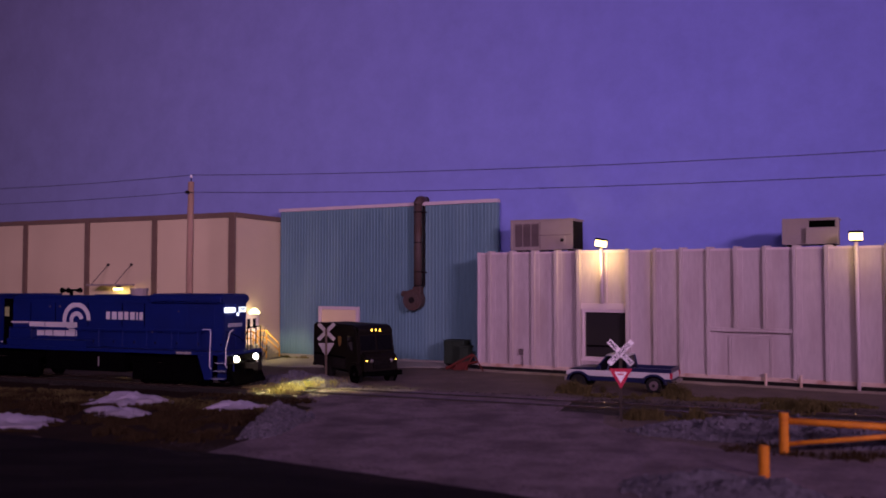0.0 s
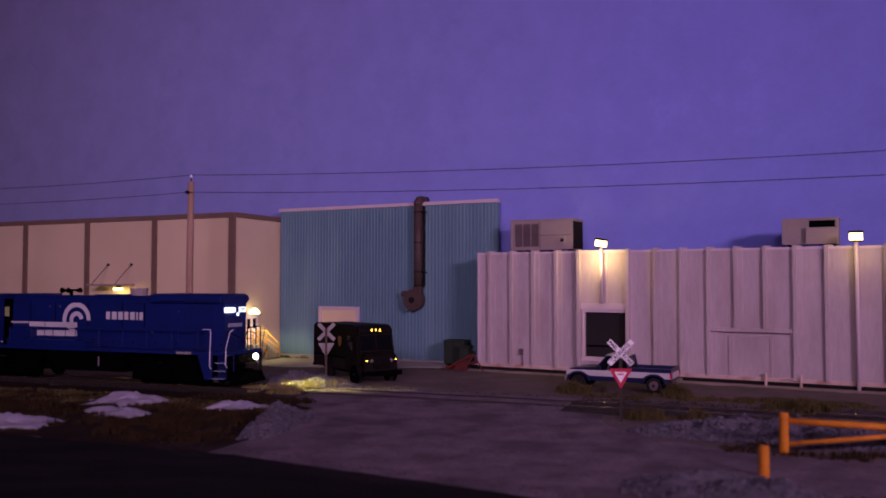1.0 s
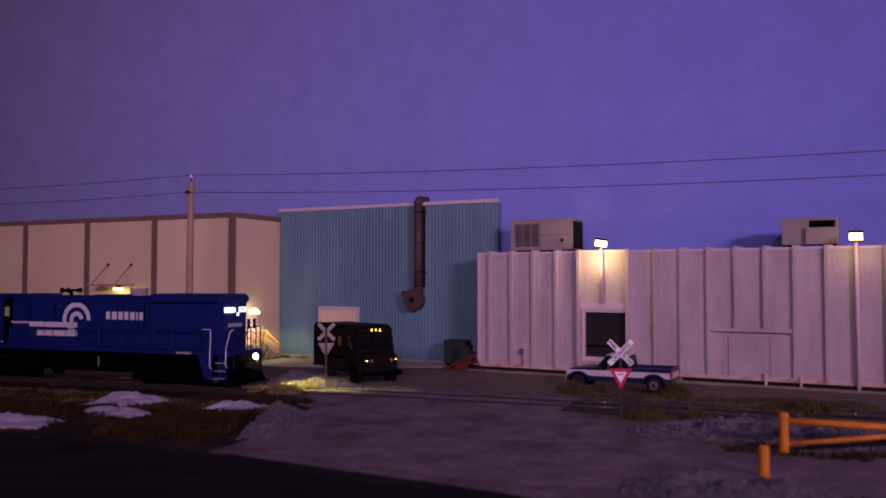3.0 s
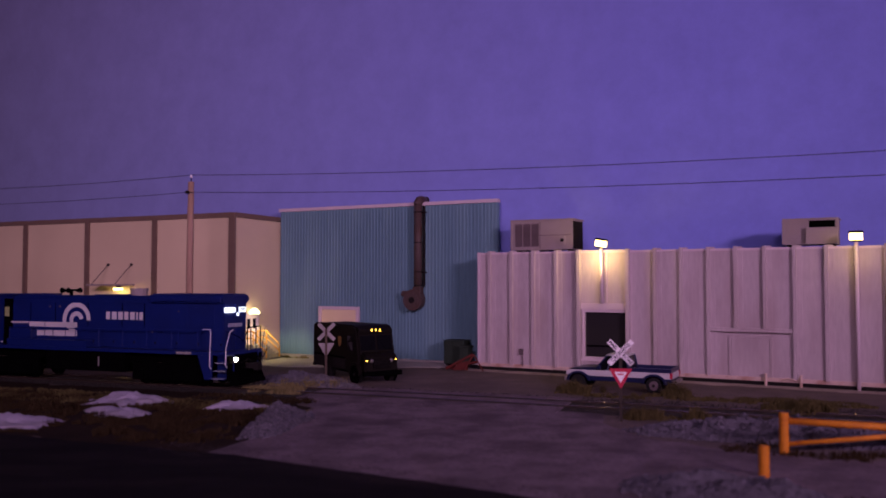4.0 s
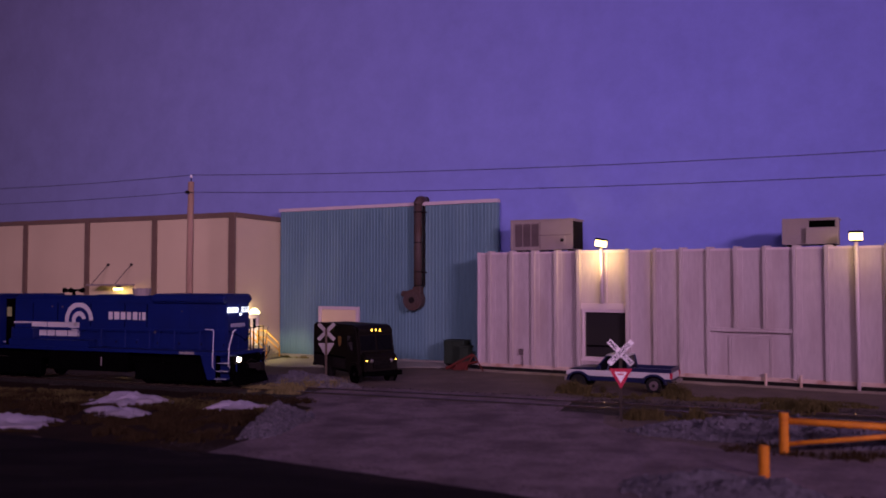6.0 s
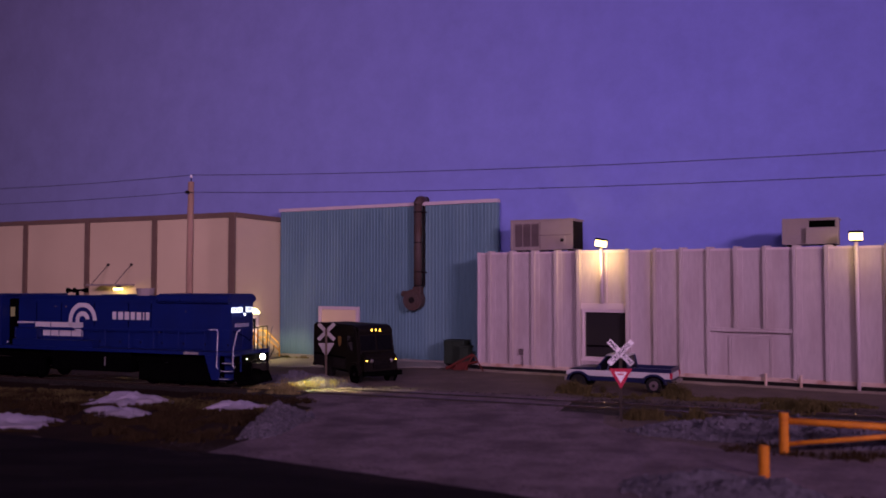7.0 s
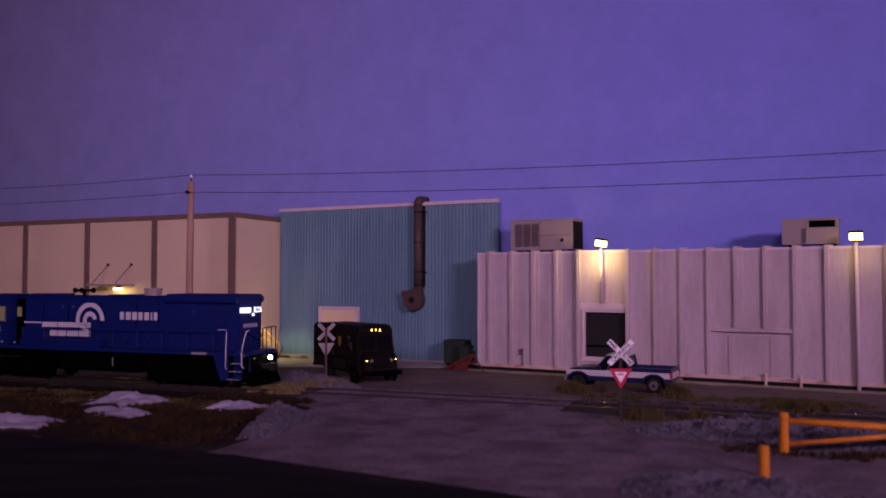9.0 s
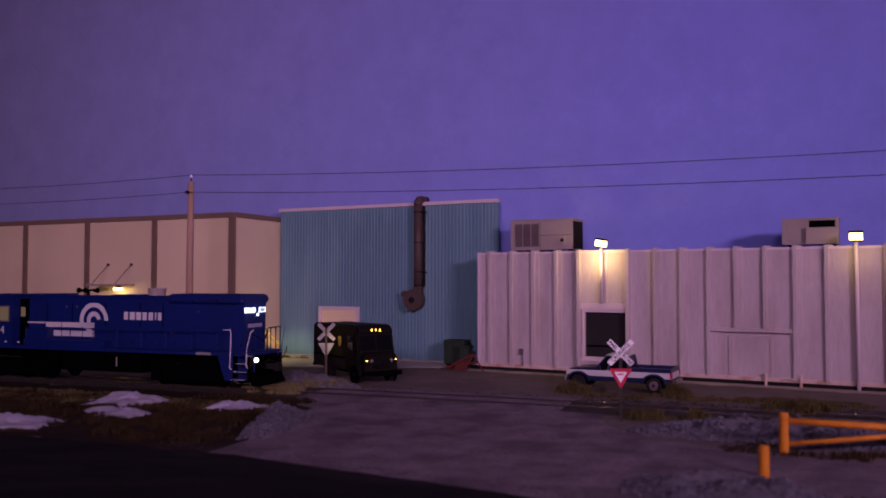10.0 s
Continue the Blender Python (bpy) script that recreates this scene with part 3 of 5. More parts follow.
# ---- track ----
def rail_head(y):
    """The crowned top of a rail: a low arch drawn out along the track."""
    bm = B()
    arc = [(y + 0.068 * math.sin(radians(a)), RAIL - 0.068 + 0.068 * math.cos(radians(a))) for a in range(-30, 31, 4)]
    prism(bm, [(y - 0.034, RAIL - 0.045)] + arc + [(y + 0.034, RAIL - 0.045)], "x", -60, 60)
    return bm


def track():
    t = thing("railway_track", pose(*TRACK_AT, 0, rz=TRACK_TURN), "single railway track with rusty rails, bright heads", "track", kind="structure")
    bm = B()
    prism(bm, [(-2.0, 0.006), (-1.4, 0.034), (1.4, 0.034), (2.0, 0.006)], "x", -60, 60)
    part("ballast_bed", bm, M_BALLAST, t)
    tie = mesh_of("tie", box(B(), -0.11, 0.11, -1.3, 1.3, 0.01, 0.052), M_TIE)
    for k in range(-48, 49):
        x = k * 0.56
        if 0.4 < x < 12.6:
            continue
        o = new("tie", tie)
        o.parent = t
        o.matrix_basis = pose(x + random.uniform(-0.03, 0.03), 0, 0, rz=random.uniform(-1, 1))
    for y in (-0.735, 0.735):
        bm = B()
        prism(bm, [(y - 0.07, 0.054), (y + 0.07, 0.054), (y + 0.02, 0.066), (y + 0.02, RAIL - 0.046), (y - 0.02, RAIL - 0.046), (y - 0.02, 0.066)], "x", -60, 60)
        r = part("rail", bm, M_RAIL, t)
        part("rail_head", rail_head(y), M_RAILTOP, r)
    # gravel packed nearly level with the rails where the road crosses, with timber guards along the flangeways
    for y0, y1, z in ((-2.6, -0.95, 0.085), (-0.52, 0.52, 0.095), (0.95, 2.6, 0.085)):
        bm = B()
        a, c = (0.02, z) if y0 < -1 else (z, 0.02) if y1 > 1 else (z, z)
        prism(bm, [(y0, 0.005), (y0, a), (y1, c), (y1, 0.005)], "x", 0.5, 12.4)
        part("crossing_fill", bm, M_ROAD, t, "packed gravel fill between the rails")
    for y0, y1 in ((-0.94, -0.80), (-0.65, -0.53), (0.53, 0.65), (0.80, 0.94)):
        for k in range(4):
            part("guard_timber", box(B(), 0.5 + 2.98 * k, 3.45 + 2.98 * k, y0, y1, 0.03, 0.112), M_TIE, t, bevel=0.012)
    return t


RAIL = 0.14
track()

# ---- locomotive: x forwards, -y towards the yard road ----
LOCO_AT = Vector((*TRACK_AT, RAIL + 0.135)) - U * 2.55
DROP = -0.135          # rail level below the body's datum


def ring(bm, c, r0, r1, depth, n=24):
    """A flat washer standing across the x axis."""
    rows = []
    for x, r in ((0, r0), (depth, r0), (depth, r1), (0, r1)):
        rows.append([bm.verts.new((c[0] + x, c[1] + r * math.cos(2 * math.pi * i / n), c[2] + r * math.sin(2 * math.pi * i / n))) for i in range(n)])
    for u, v in zip(rows, rows[1:] + rows[:1]):
        for i in range(n):
            bm.faces.new((u[i], u[(i + 1) % n], v[(i + 1) % n], v[i]))
    return bm


def bulb_ball(bm, r=0.185, n=40):
    """A dark ball with a wide and a small glowing cap; sunk in a tube along its x axis is the filament that throws the beam."""
    wide = Vector((math.cos(radians(-58)), math.sin(radians(-58)), 0.12)).normalized()
    small = Vector((math.cos(radians(52)), math.sin(radians(52)), 0.12)).normalized()
    prof = [(r * math.cos(a), r * math.sin(a)) for a in [radians(176 - 4 * k) for k in range(41)]]
    inner = len(prof)
    prof += [(r * 0.93, 0.038), (0.02, 0.038), (0.02, 0.0005)]
    rows = [[bm.verts.new((x, q * math.cos(2 * math.pi * i / n), q * math.sin(2 * math.pi * i / n))) for i in range(n)] for x, q in prof]
    for j in range(len(rows) - 1):
        for i in range(n):
            f = bm.faces.new((rows[j][i], rows[j + 1][i], rows[j + 1][(i + 1) % n], rows[j][(i + 1) % n]))
            d = f.calc_center_median().normalized()
            lit = d.angle(wide) < radians(62) or d.angle(small) < radians(32)
            f.material_index = 2 if j == len(rows) - 2 else 1 if j >= inner or not lit else 0
    return bm


def loco():
    t = thing("locomotive", Matrix(), "blue diesel road locomotive with white stripes and lettering", "locomotive")
    hood = B()
    prism(hood, [(-0.95, 1.6), (-0.95, 4.05), (-0.78, 4.24), (0.78, 4.24), (0.95, 4.05), (0.95, 1.6)], "x", -15.2, -1.65)
    hood = part("hood", hood, M_LOCO, t, bevel=0.05, seg=2)
    bm = B()
    prism(bm, [(-1.0, 3.86), (-1.22, 3.97), (-1.22, 4.2), (-1.02, 4.36), (1.02, 4.36), (1.22, 4.2), (1.22, 3.97), (1.0, 3.86)], "x", -6.0, -1.62)
    part("radiator_wing", bm, M_LOCO, t, "overhanging blue radiator wing", bevel=0.10, seg=3)
    for k in range(3):
        part("radiator_screen", box(B(), -5.75 + 1.4 * k, -4.45 + 1.4 * k, -1.245, -1.224, 3.99, 4.17), M_LOCO, t)
    for x in (-14.6, -13.3, -12.0, -10.7, -9.4, -8.1, -6.8, -5.5, -4.2, -2.9):
        d = part("hood_door", box(B(), x + 0.03, x + 1.2, -0.975, -0.953, 1.75, 2.62 if x > -8 else 2.05), M_LOCO, hood)
        part("latch", box(B(), x + 1.08, x + 1.14, -1.0, -0.977, 1.86, 1.96), M_DARK, d)
    for x in (-5.2, -3.6):
        part("grille", box(B(), x, x + 1.4, -0.98, -0.953, 2.75, 3.7), M_LOCO, hood, bevel=0.02)
    # sill and walkway
    part("sill", box(B(), -19.0, -1.14, -1.53, 1.53, 1.44, 1.598), M_LOCO, t, bevel=0.02)
    part("side_skirt", box(B(), -14.95, -9.6, -1.5, -0.98, 1.602, 1.95), M_LOCO, t, bevel=0.03)
    part("equipment_box", box(B(), -14.9, -13.4, -1.42, -0.98, 1.954, 2.5), M_LOCO, t, bevel=0.03)
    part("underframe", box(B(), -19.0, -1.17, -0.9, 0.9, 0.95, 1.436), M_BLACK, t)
    # cab
    cab = part("cab", box(B(), -18.4, -15.75, -1.5, 1.5, 1.602, 4.22), M_LOCO, t, bevel=0.10, seg=2)
    part("cab_roof", box(B(), -18.5, -15.65, -1.35, 1.35, 4.224, 4.3), M_LOCO, cab, bevel=0.04)
    for x in (-17.5, -16.6):
        w = part("cab_window", box(B(), x, x + 0.62, -1.53, -1.503, 2.9, 3.62), M_CABGLOW, cab, "warmly lit cab window", bevel=0.01)
        fr = B()
        for a in ((x - 0.06, x, 2.84, 3.68), (x + 0.62, x + 0.68, 2.84, 3.68)):
            box(fr, a[0], a[1], -1.55, -1.503, a[2], a[3])
        box(fr, x, x + 0.62, -1.55, -1.503, 3.622, 3.68)
        box(fr, x, x + 0.62, -1.55, -1.503, 2.84, 2.898)
        part("window_frame", fr, M_SEAM, w)
    # A solid black block stands for the shade in this gap.
    part("recess_block", box(B(), -15.74, -15.21, -1.0, 1.0, 1.602, 4.05), M_BLACK, t, "black block for the shaded gap between hood and cab")
    part("cab_door_window", box(B(), -15.62, -15.36, -1.06, -1.003, 3.1, 3.6), M_CABGLOW, t)
    # road number digits under the window
    cu = bpy.data.curves.new("digits", "FONT")
    cu.body, cu.size, cu.extrude = "054", 0.62, 0.006
    tmp = new("digits", cu)
    bpy.context.view_layer.update()
    me = bpy.data.meshes.new_from_object(tmp.evaluated_get(bpy.context.evaluated_depsgraph_get()))
    bpy.data.objects.remove(tmp)
    me.materials.append(M_LETTER)
    o = new("road_number", me)
    o.parent = cab
    o.matrix_basis = pose(-17.2, -1.515, 2.2, rx=90)
    tagged(o, "white road number")
    # stripes and mark, as plain raised shapes
    y0, y1 = -0.984, -0.977
    for x0, x1, z0, z1 in ((-15.2, -14.0, 2.76, 2.84), (-13.95, -12.9, 2.58, 2.84), (-12.85, -11.5, 2.58, 2.84), (-11.45, -10.7, 2.58, 2.84),
                           (-13.95, -12.9, 2.12, 2.42), (-12.85, -11.5, 2.12, 2.42), (-11.45, -10.7, 2.12, 2.42)):
        part("stripe", box(B(), x0, x1, y0, y1, z0, z1), M_LETTER, hood, "white stripe")
    for r0, r1, a0, a1 in ((0.68, 0.93, 0, 205), (0.22, 0.46, 10, 250)):
        bm = B()
        n = 22
        out, inn = [], []
        for i in range(n + 1):
            a = radians(a0 + (a1 - a0) * i / n)
            c, s = math.cos(a), math.sin(a)
            out.append((-10.74 + r1 * c, 2.96 + r1 * s))
            inn.append((-10.74 + r0 * c, 2.96 + r0 * s))
        for i in range(n):
            v = [bm.verts.new((p[0], yy, p[1])) for yy in (y0, y1) for p in (out[i], out[i + 1], inn[i + 1], inn[i])]
            for q in ((0, 1, 2, 3), (7, 6, 5, 4), (0, 4, 5, 1), (2, 6, 7, 3)):
                bm.faces.new([v[j] for j in q])
        part("mark_arc", bm, M_LETTER, hood, "white arc mark")
    bm = B()
    prism(bm, [(-11.4, 2.58), (-10.7, 2.12), (-10.7, 2.42), (-11.08, 2.6)], "y", y0 - 0.004, y0 - 0.001)
    part("mark_leg", bm, M_LETTER, hood)
    for k, wd in enumerate((0.25, 0.31, 0.29, 0.25, 0.28, 0.09, 0.21)):
        x = -8.80 + (0.0, 0.37, 0.78, 1.17, 1.54, 1.93, 2.12)[k]
        part("letter_bar", box(B(), x, x + wd, y0, y1, 3.03, 3.42), M_LETTER, hood, "white bar lettering")
    # end face: number boards, twin headlight, bars
    e = -1.645
    for ya, yb, pos in ((-0.93, -0.16, 0), (0.12, 0.72, 1)):
        nb = part("number_board", box(B(), e, e + 0.10, ya, yb, 3.46, 3.70), M_BOARDGLOW, t, "white lit number board", bevel=0.02)
        for j in range(4):
            yy = ya + 0.1 + j * (yb - ya - 0.2) / 4
            part("digit_bar", box(B(), e + 0.102, e + 0.108, yy + 0.03, yy + 0.1, 3.5, 3.68), M_SIGNBACK, nb)
    hl = part("headlight_box", box(B(), e, e + 0.12, -0.13, 0.09, 3.2, 3.85), M_LOCO, t)
    part("headlight_lens", dome(B(), (e + 0.12, -0.02, 3.36), 0.08, (1, 0, 0)), M_BOARDGLOW, hl)
    for k in range(7):
        part("letter_bar", box(B(), e, e + 0.02, -0.62 + 0.175 * k, -0.52 + 0.175 * k, 2.74, 2.92), M_DIMLETTER, t)
    part("end_door", box(B(), e, e + 0.03, 0.0, 0.66, 1.62, 2.66), M_LOCO, t, bevel=0.01)
    # end platform, steps, pilot
    for s in (-1, 1):
        st = B()
        prism(st, [(-2.75, 1.434), (-2.35, 0.28), (-1.92, 0.28), (-1.92, 1.434)], "y", s * 1.50, s * 1.44)
        w = part("step_well", st, M_LOCO, t, "blue step side plate")
        part("step_back", box(B(), -1.92, -1.0, min(s * 1.0, s * 1.06), max(s * 1.0, s * 1.06), 0.3, 1.434), M_LOCO, t)
        for k in range(4):
            z = 0.30 + 0.375 * k
            x0, x1 = -1.95 + 0.10 * k, -1.25 + 0.08 * k
            tr = part("step", box(B(), x0, x1, min(s * 1.07, s * 1.5), max(s * 1.07, s * 1.5), z, z + 0.04), M_LOCO, t)
            part("step_edge", box(B(), x0, x1, min(s * 1.503, s * 1.52), max(s * 1.503, s * 1.52), z + 0.028, z + 0.045), M_HANDRAIL, tr, "white step edge")
        # Far rails take body blue, not white, to hold the far side's shade.
        part("grab_rail", tube(B(), [(-2.55, s * 1.42, 2.66), (-2.05, s * 1.48, 2.66), (-1.98, s * 1.53, 2.5), (-2.0, s * 1.55, 1.75), (-2.02, s * 1.55, 0.9), (-1.92, s * 1.55, 0.82)], 0.018, 6), M_HANDRAIL if s < 0 else M_LOCO, t, "grab rail at the steps")
        part("grab_rail", tube(B(), [(-0.80, s * 1.40, 2.68), (-0.92, s * 1.48, 2.60), (-1.10, s * 1.55, 1.8), (-1.12, s * 1.55, 1.0), (-1.0, s * 1.55, 0.9)], 0.018, 6), M_HANDRAIL if s < 0 else M_LOCO, t, "grab rail at the steps")
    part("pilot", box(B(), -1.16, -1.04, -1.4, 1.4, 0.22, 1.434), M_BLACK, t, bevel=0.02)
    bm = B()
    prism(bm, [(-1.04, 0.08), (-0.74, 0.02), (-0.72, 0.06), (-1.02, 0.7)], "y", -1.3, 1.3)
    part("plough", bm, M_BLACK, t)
    cp = part("coupler", box(B(), -1.04, -0.47, -0.14, 0.14, 0.75, 1.0), M_DARK, t, "dark steel coupler", bevel=0.03)
    part("knuckle", box(B(), -0.47, -0.20, -0.2, 0.14, 0.68, 1.06), M_DARK, cp, bevel=0.06, seg=2)
    for y in (-0.75, -0.5, 0.45, 0.62, 0.8):
        part("air_hose", tube(B(), [(-1.04, y, 1.15), (-0.84, y, 1.1), (-0.74, y + 0.03, 0.8), (-0.78, y + 0.05, 0.45)], 0.035, 6), M_BLACK, t)
    part("uncoupling_lever", tube(B(), [(-0.97, -1.3, 1.1), (-0.97, -0.3, 1.05), (-0.87, 0.0, 1.2), (-0.97, 0.4, 1.05), (-0.92, 1.3, 1.15), (-0.77, 1.45, 1.55), (-0.74, 1.4, 1.75)], 0.025, 6), M_DARK, t)
    for y in (0.25, 0.55, 1.0, 1.4):
        part("end_stanchion", rod(B(), (-1.12, y, 1.6), (-1.12, y, 2.72), 0.03, n=6), M_BLACK, t)
    part("end_rail", tube(B(), [(-1.12, 1.4, 2.72), (-1.12, 1.0, 2.72), (-1.12, 0.25, 2.68)], 0.03, 6), M_BLACK, t)
    part("end_chain", tube(B(), [(-1.12, 0.25, 2.6), (-1.12, 0.05, 2.2), (-1.12, -0.2, 2.1), (-1.14, -0.5, 2.3), (-1.22, -1.4, 2.6)], 0.02, 5), M_BLACK, t)
    # walkway stanchions and hand rail
    for k in range(9):
        x = -14.8 + 1.5 * k
        part("stanchion", rod(B(), (x, -1.48, 1.6), (x, -1.48, 2.55), 0.02, n=6), M_LOCO, t)
    part("hand_rail", rod(B(), (-14.8, -1.48, 2.55), (-2.5, -1.48, 2.6), 0.02, n=6), M_LOCO, t)
    part("builder_plate", box(B(), -3.95, -3.1, -1.56, -1.533, 1.46, 1.58), M_SIGNBACK, t, "small pale data plate")
    # small pale notices along the cab sill and hood, and a bolted ledge along the hood top
    for x, z in ((-17.0, 1.78), (-16.2, 1.80), (-15.3, 1.80)):
        part("notice_plate", box(B(), x, x + 0.14, -1.56, -1.533, z - 0.06, z + 0.02), M_DIMLETTER, t, "small pale notice plate")
    for x, z in ((-12.6, 3.62), (-11.9, 3.62), (-5.9, 2.40), (-4.3, 3.45)):
        part("lifting_lug", box(B(), x, x + 0.07, -1.0, -0.956, z, z + 0.08), M_SEAM, hood)
    part("hood_ledge", box(B(), -15.1, -6.1, -0.985, -0.954, 3.86, 3.92), M_LOCO, hood)
    for x in (-13.9, -12.2, -10.0, -7.8, -6.4):
        part("hood_joint", box(B(), x, x + 0.03, -0.968, -0.954, 2.68, 3.85), M_BLACK, hood)
    # roof gear
    hn = part("horn", rod(B(), (-12.35, -0.2, 4.48), (-11.45, -0.2, 4.52), 0.055, n=8), M_BLACK, t, "black roof horn cluster")
    for x, dx in ((-12.2, -0.34), (-11.85, -0.25), (-11.55, 0.3)):
        part("horn_bell", rod(B(), (x, -0.2, 4.48), (x + dx, -0.2, 4.5), 0.05, 0.15, n=10), M_BLACK, hn)
    part("horn_post", box(B(), -11.95, -11.8, -0.25, -0.15, 4.243, 4.46), M_BLACK, hn)
    part("exhaust_stack", rod(B(), (-7.55, 0, 4.243), (-7.55, 0, 4.62), 0.42, 0.48, n=14), M_ACGREY, t, "grey exhaust stack")
    part("roof_hatch", box(B(), -14.9, -13.4, -0.7, 0.7, 4.243, 4.33), M_LOCO, t, bevel=0.04)
    part("roof_hatch", box(B(), -9.9, -8.2, -0.6, 0.6, 4.243, 4.3), M_LOCO, t, bevel=0.03)
    # running gear
    wheels = []
    for cx in (-4.6, -15.4):
        # Near frame reaches lower so its black stands in for shade under the locomotive.
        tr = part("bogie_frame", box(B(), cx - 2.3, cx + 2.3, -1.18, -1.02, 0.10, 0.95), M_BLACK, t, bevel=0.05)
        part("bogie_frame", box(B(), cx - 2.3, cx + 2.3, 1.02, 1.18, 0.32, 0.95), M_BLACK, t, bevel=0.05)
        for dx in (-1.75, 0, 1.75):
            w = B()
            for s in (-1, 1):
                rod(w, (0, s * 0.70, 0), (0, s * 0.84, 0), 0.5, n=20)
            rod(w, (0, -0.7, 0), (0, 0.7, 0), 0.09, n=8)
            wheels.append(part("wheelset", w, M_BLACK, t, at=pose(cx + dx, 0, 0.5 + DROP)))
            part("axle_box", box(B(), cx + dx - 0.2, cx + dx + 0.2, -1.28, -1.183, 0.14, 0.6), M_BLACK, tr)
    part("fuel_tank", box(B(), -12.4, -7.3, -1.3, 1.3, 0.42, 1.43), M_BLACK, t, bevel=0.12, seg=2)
    part("sight_glass", box(B(), -8.95, -8.9, -1.33, -1.303, 0.7, 1.15), M_SIGNBACK, t)
    # ditch lights: each bulb is a ball, half sunk in the pilot, that turns its glowing caps in and out
    bulbs = []
    for y in (-0.80, 0.80):
        h = B()
        rod(h, (-1.30, y, 1.23), (-1.26, y, 1.23), 0.22, n=16)
        h = part("ditch_light", h, M_BLACK, t, "flashing round ditch light")
        part("bezel", ring(B(), (-1.037, y, 1.23), 0.19, 0.235, 0.03), M_BLACK, h)
        bulbs.append(part("bulb", bulb_ball(B()), [M_HEADGLOW, M_BLACK, M_BEAM], h, "bright warm bulb", at=pose(-1.05, y, 1.23)))
    return t, bulbs, wheels


LOCO, BULBS, WHEELS = loco()


# ---- road vehicles ----
def wheel(parent, x, y, r, w, hub):
    t = part("wheel", rod(B(), (x, y - w / 2, r), (x, y + w / 2, r), r, n=22), M_TYRE, parent, "black tyre", bevel=0.04)
    s = -1 if y < 0 else 1
    part("rim", rod(B(), (x, y + s * (w / 2 + 0.001), r), (x, y + s * (w / 2 + 0.025), r), r * 0.58, n=18), hub, t)
    part("hub", rod(B(), (x, y + s * (w / 2 + 0.026), r), (x, y + s * (w / 2 + 0.07), r), r * 0.2, n=10), M_DARK, t)
    return t


def van():
    t = thing("delivery_van", pose(-4.48, 45.9, 0, rz=-57.5), "dark brown step van with lit amber marker lamps", "van")
    bm = B()
    prism(bm, [(-3.74, 0.55), (-3.74, 2.82), (-3.55, 2.93), (1.15, 2.97), (1.55, 2.88), (1.72, 2.5), (1.95, 1.55), (1.95, 0.55)], "y", -1.08, 1.08)
    body = part("body", bm, M_VAN, t, bevel=0.09, seg=2)
    bm = B()
    prism(bm, [(1.9, 0.5), (1.9, 1.62), (2.25, 1.52), (2.45, 1.3), (2.5, 0.5)], "y", -0.95, 0.95)
    nose = part("hood", bm, M_VAN, t, bevel=0.08, seg=2)
    # windscreen in two panes, sloped
    for ya, yb in ((-0.92, -0.06), (0.06, 0.92)):
        bm = B()
        prism(bm, [(1.752, 2.42), (1.93, 1.68), (1.955, 1.69), (1.777, 2.43)], "y", ya, yb)
        part("windscreen", bm, M_GLASS, body, "dark windscreen pane")
    brow = B()
    prism(brow, [(1.50, 2.95), (1.80, 2.74), (1.84, 2.56), (1.72, 2.58), (1.60, 2.62)], "y", -1.0, 1.0)
    part("brow", brow, M_VAN, body, "rounded brow over the windscreen", bevel=0.04, seg=2)
    for s in (-1, 1):
        n = 12
        arch = [(1.55 + 0.66 * math.cos(math.pi * i / n), 0.42 + 0.66 * math.sin(math.pi * i / n)) for i in range(n + 1)]
        low = [(1.55 + 0.50 * math.cos(math.pi * i / n), 0.42 + 0.50 * math.sin(math.pi * i / n)) for i in range(n + 1)]
        part("fender", prism(B(), arch + low[::-1], "y", min(s * 0.96, s * 1.16), max(s * 0.96, s * 1.16)), M_VAN, t, "rounded front fender", bevel=0.03)
        part("wiper", rod(B(), (1.965, s * 0.5, 1.70), (1.86, s * 0.2, 2.15), 0.012, n=6), M_BLACK, body)
    part("grille", box(B(), 2.5, 2.53, -0.5, 0.5, 0.78, 1.2), M_BLACK, nose)
    for k in range(5):
        part("grille_bar", box(B(), 2.532, 2.545, -0.48, 0.48, 0.82 + 0.08 * k, 0.85 + 0.08 * k), M_DARK, nose)
    part("bumper", box(B(), 2.48, 2.68, -1.1, 1.1, 0.42, 0.66), M_BLACK, t, bevel=0.03)
    for s in (-1, 1):
        part("headlight", dome(B(), (2.44, s * 0.56, 1.17), 0.10, (1, 0, 0), 14, 4), M_CHROME, nose, "unlit round headlight", smooth=True)
        part("turn_signal", dome(B(), (2.42, s * 0.84, 1.19), 0.052, (1, 0, 0), 14, 4), M_AMBER, nose, "glowing amber signal", smooth=True)
    for y in (-0.24, 0, 0.24):
        part("marker_lamp", dome(B(), (1.80, y, 2.70), 0.045, (1, 0, 0.3), 12, 4), M_AMBER, body, "glowing amber marker lamp", smooth=True)
    for s in (-1, 1):
        part("side_door", box(B(), 0.55, 1.5, min(s * 1.083, s * 1.10), max(s * 1.083, s * 1.10), 0.62, 2.6), M_VAN, body)
        part("door_window", box(B(), 0.68, 1.4, min(s * 1.102, s * 1.112), max(s * 1.102, s * 1.112), 1.65, 2.4), M_GLASS, body)
        part("rub_rail", box(B(), -3.6, 0.45, min(s * 1.083, s * 1.115), max(s * 1.083, s * 1.115), 1.18, 1.26), M_BLACK, body)
        part("lower_panel", box(B(), -3.6, 0.45, min(s * 1.083, s * 1.095), max(s * 1.083, s * 1.095), 0.6, 1.15), M_DARK, body)
    bm = B()
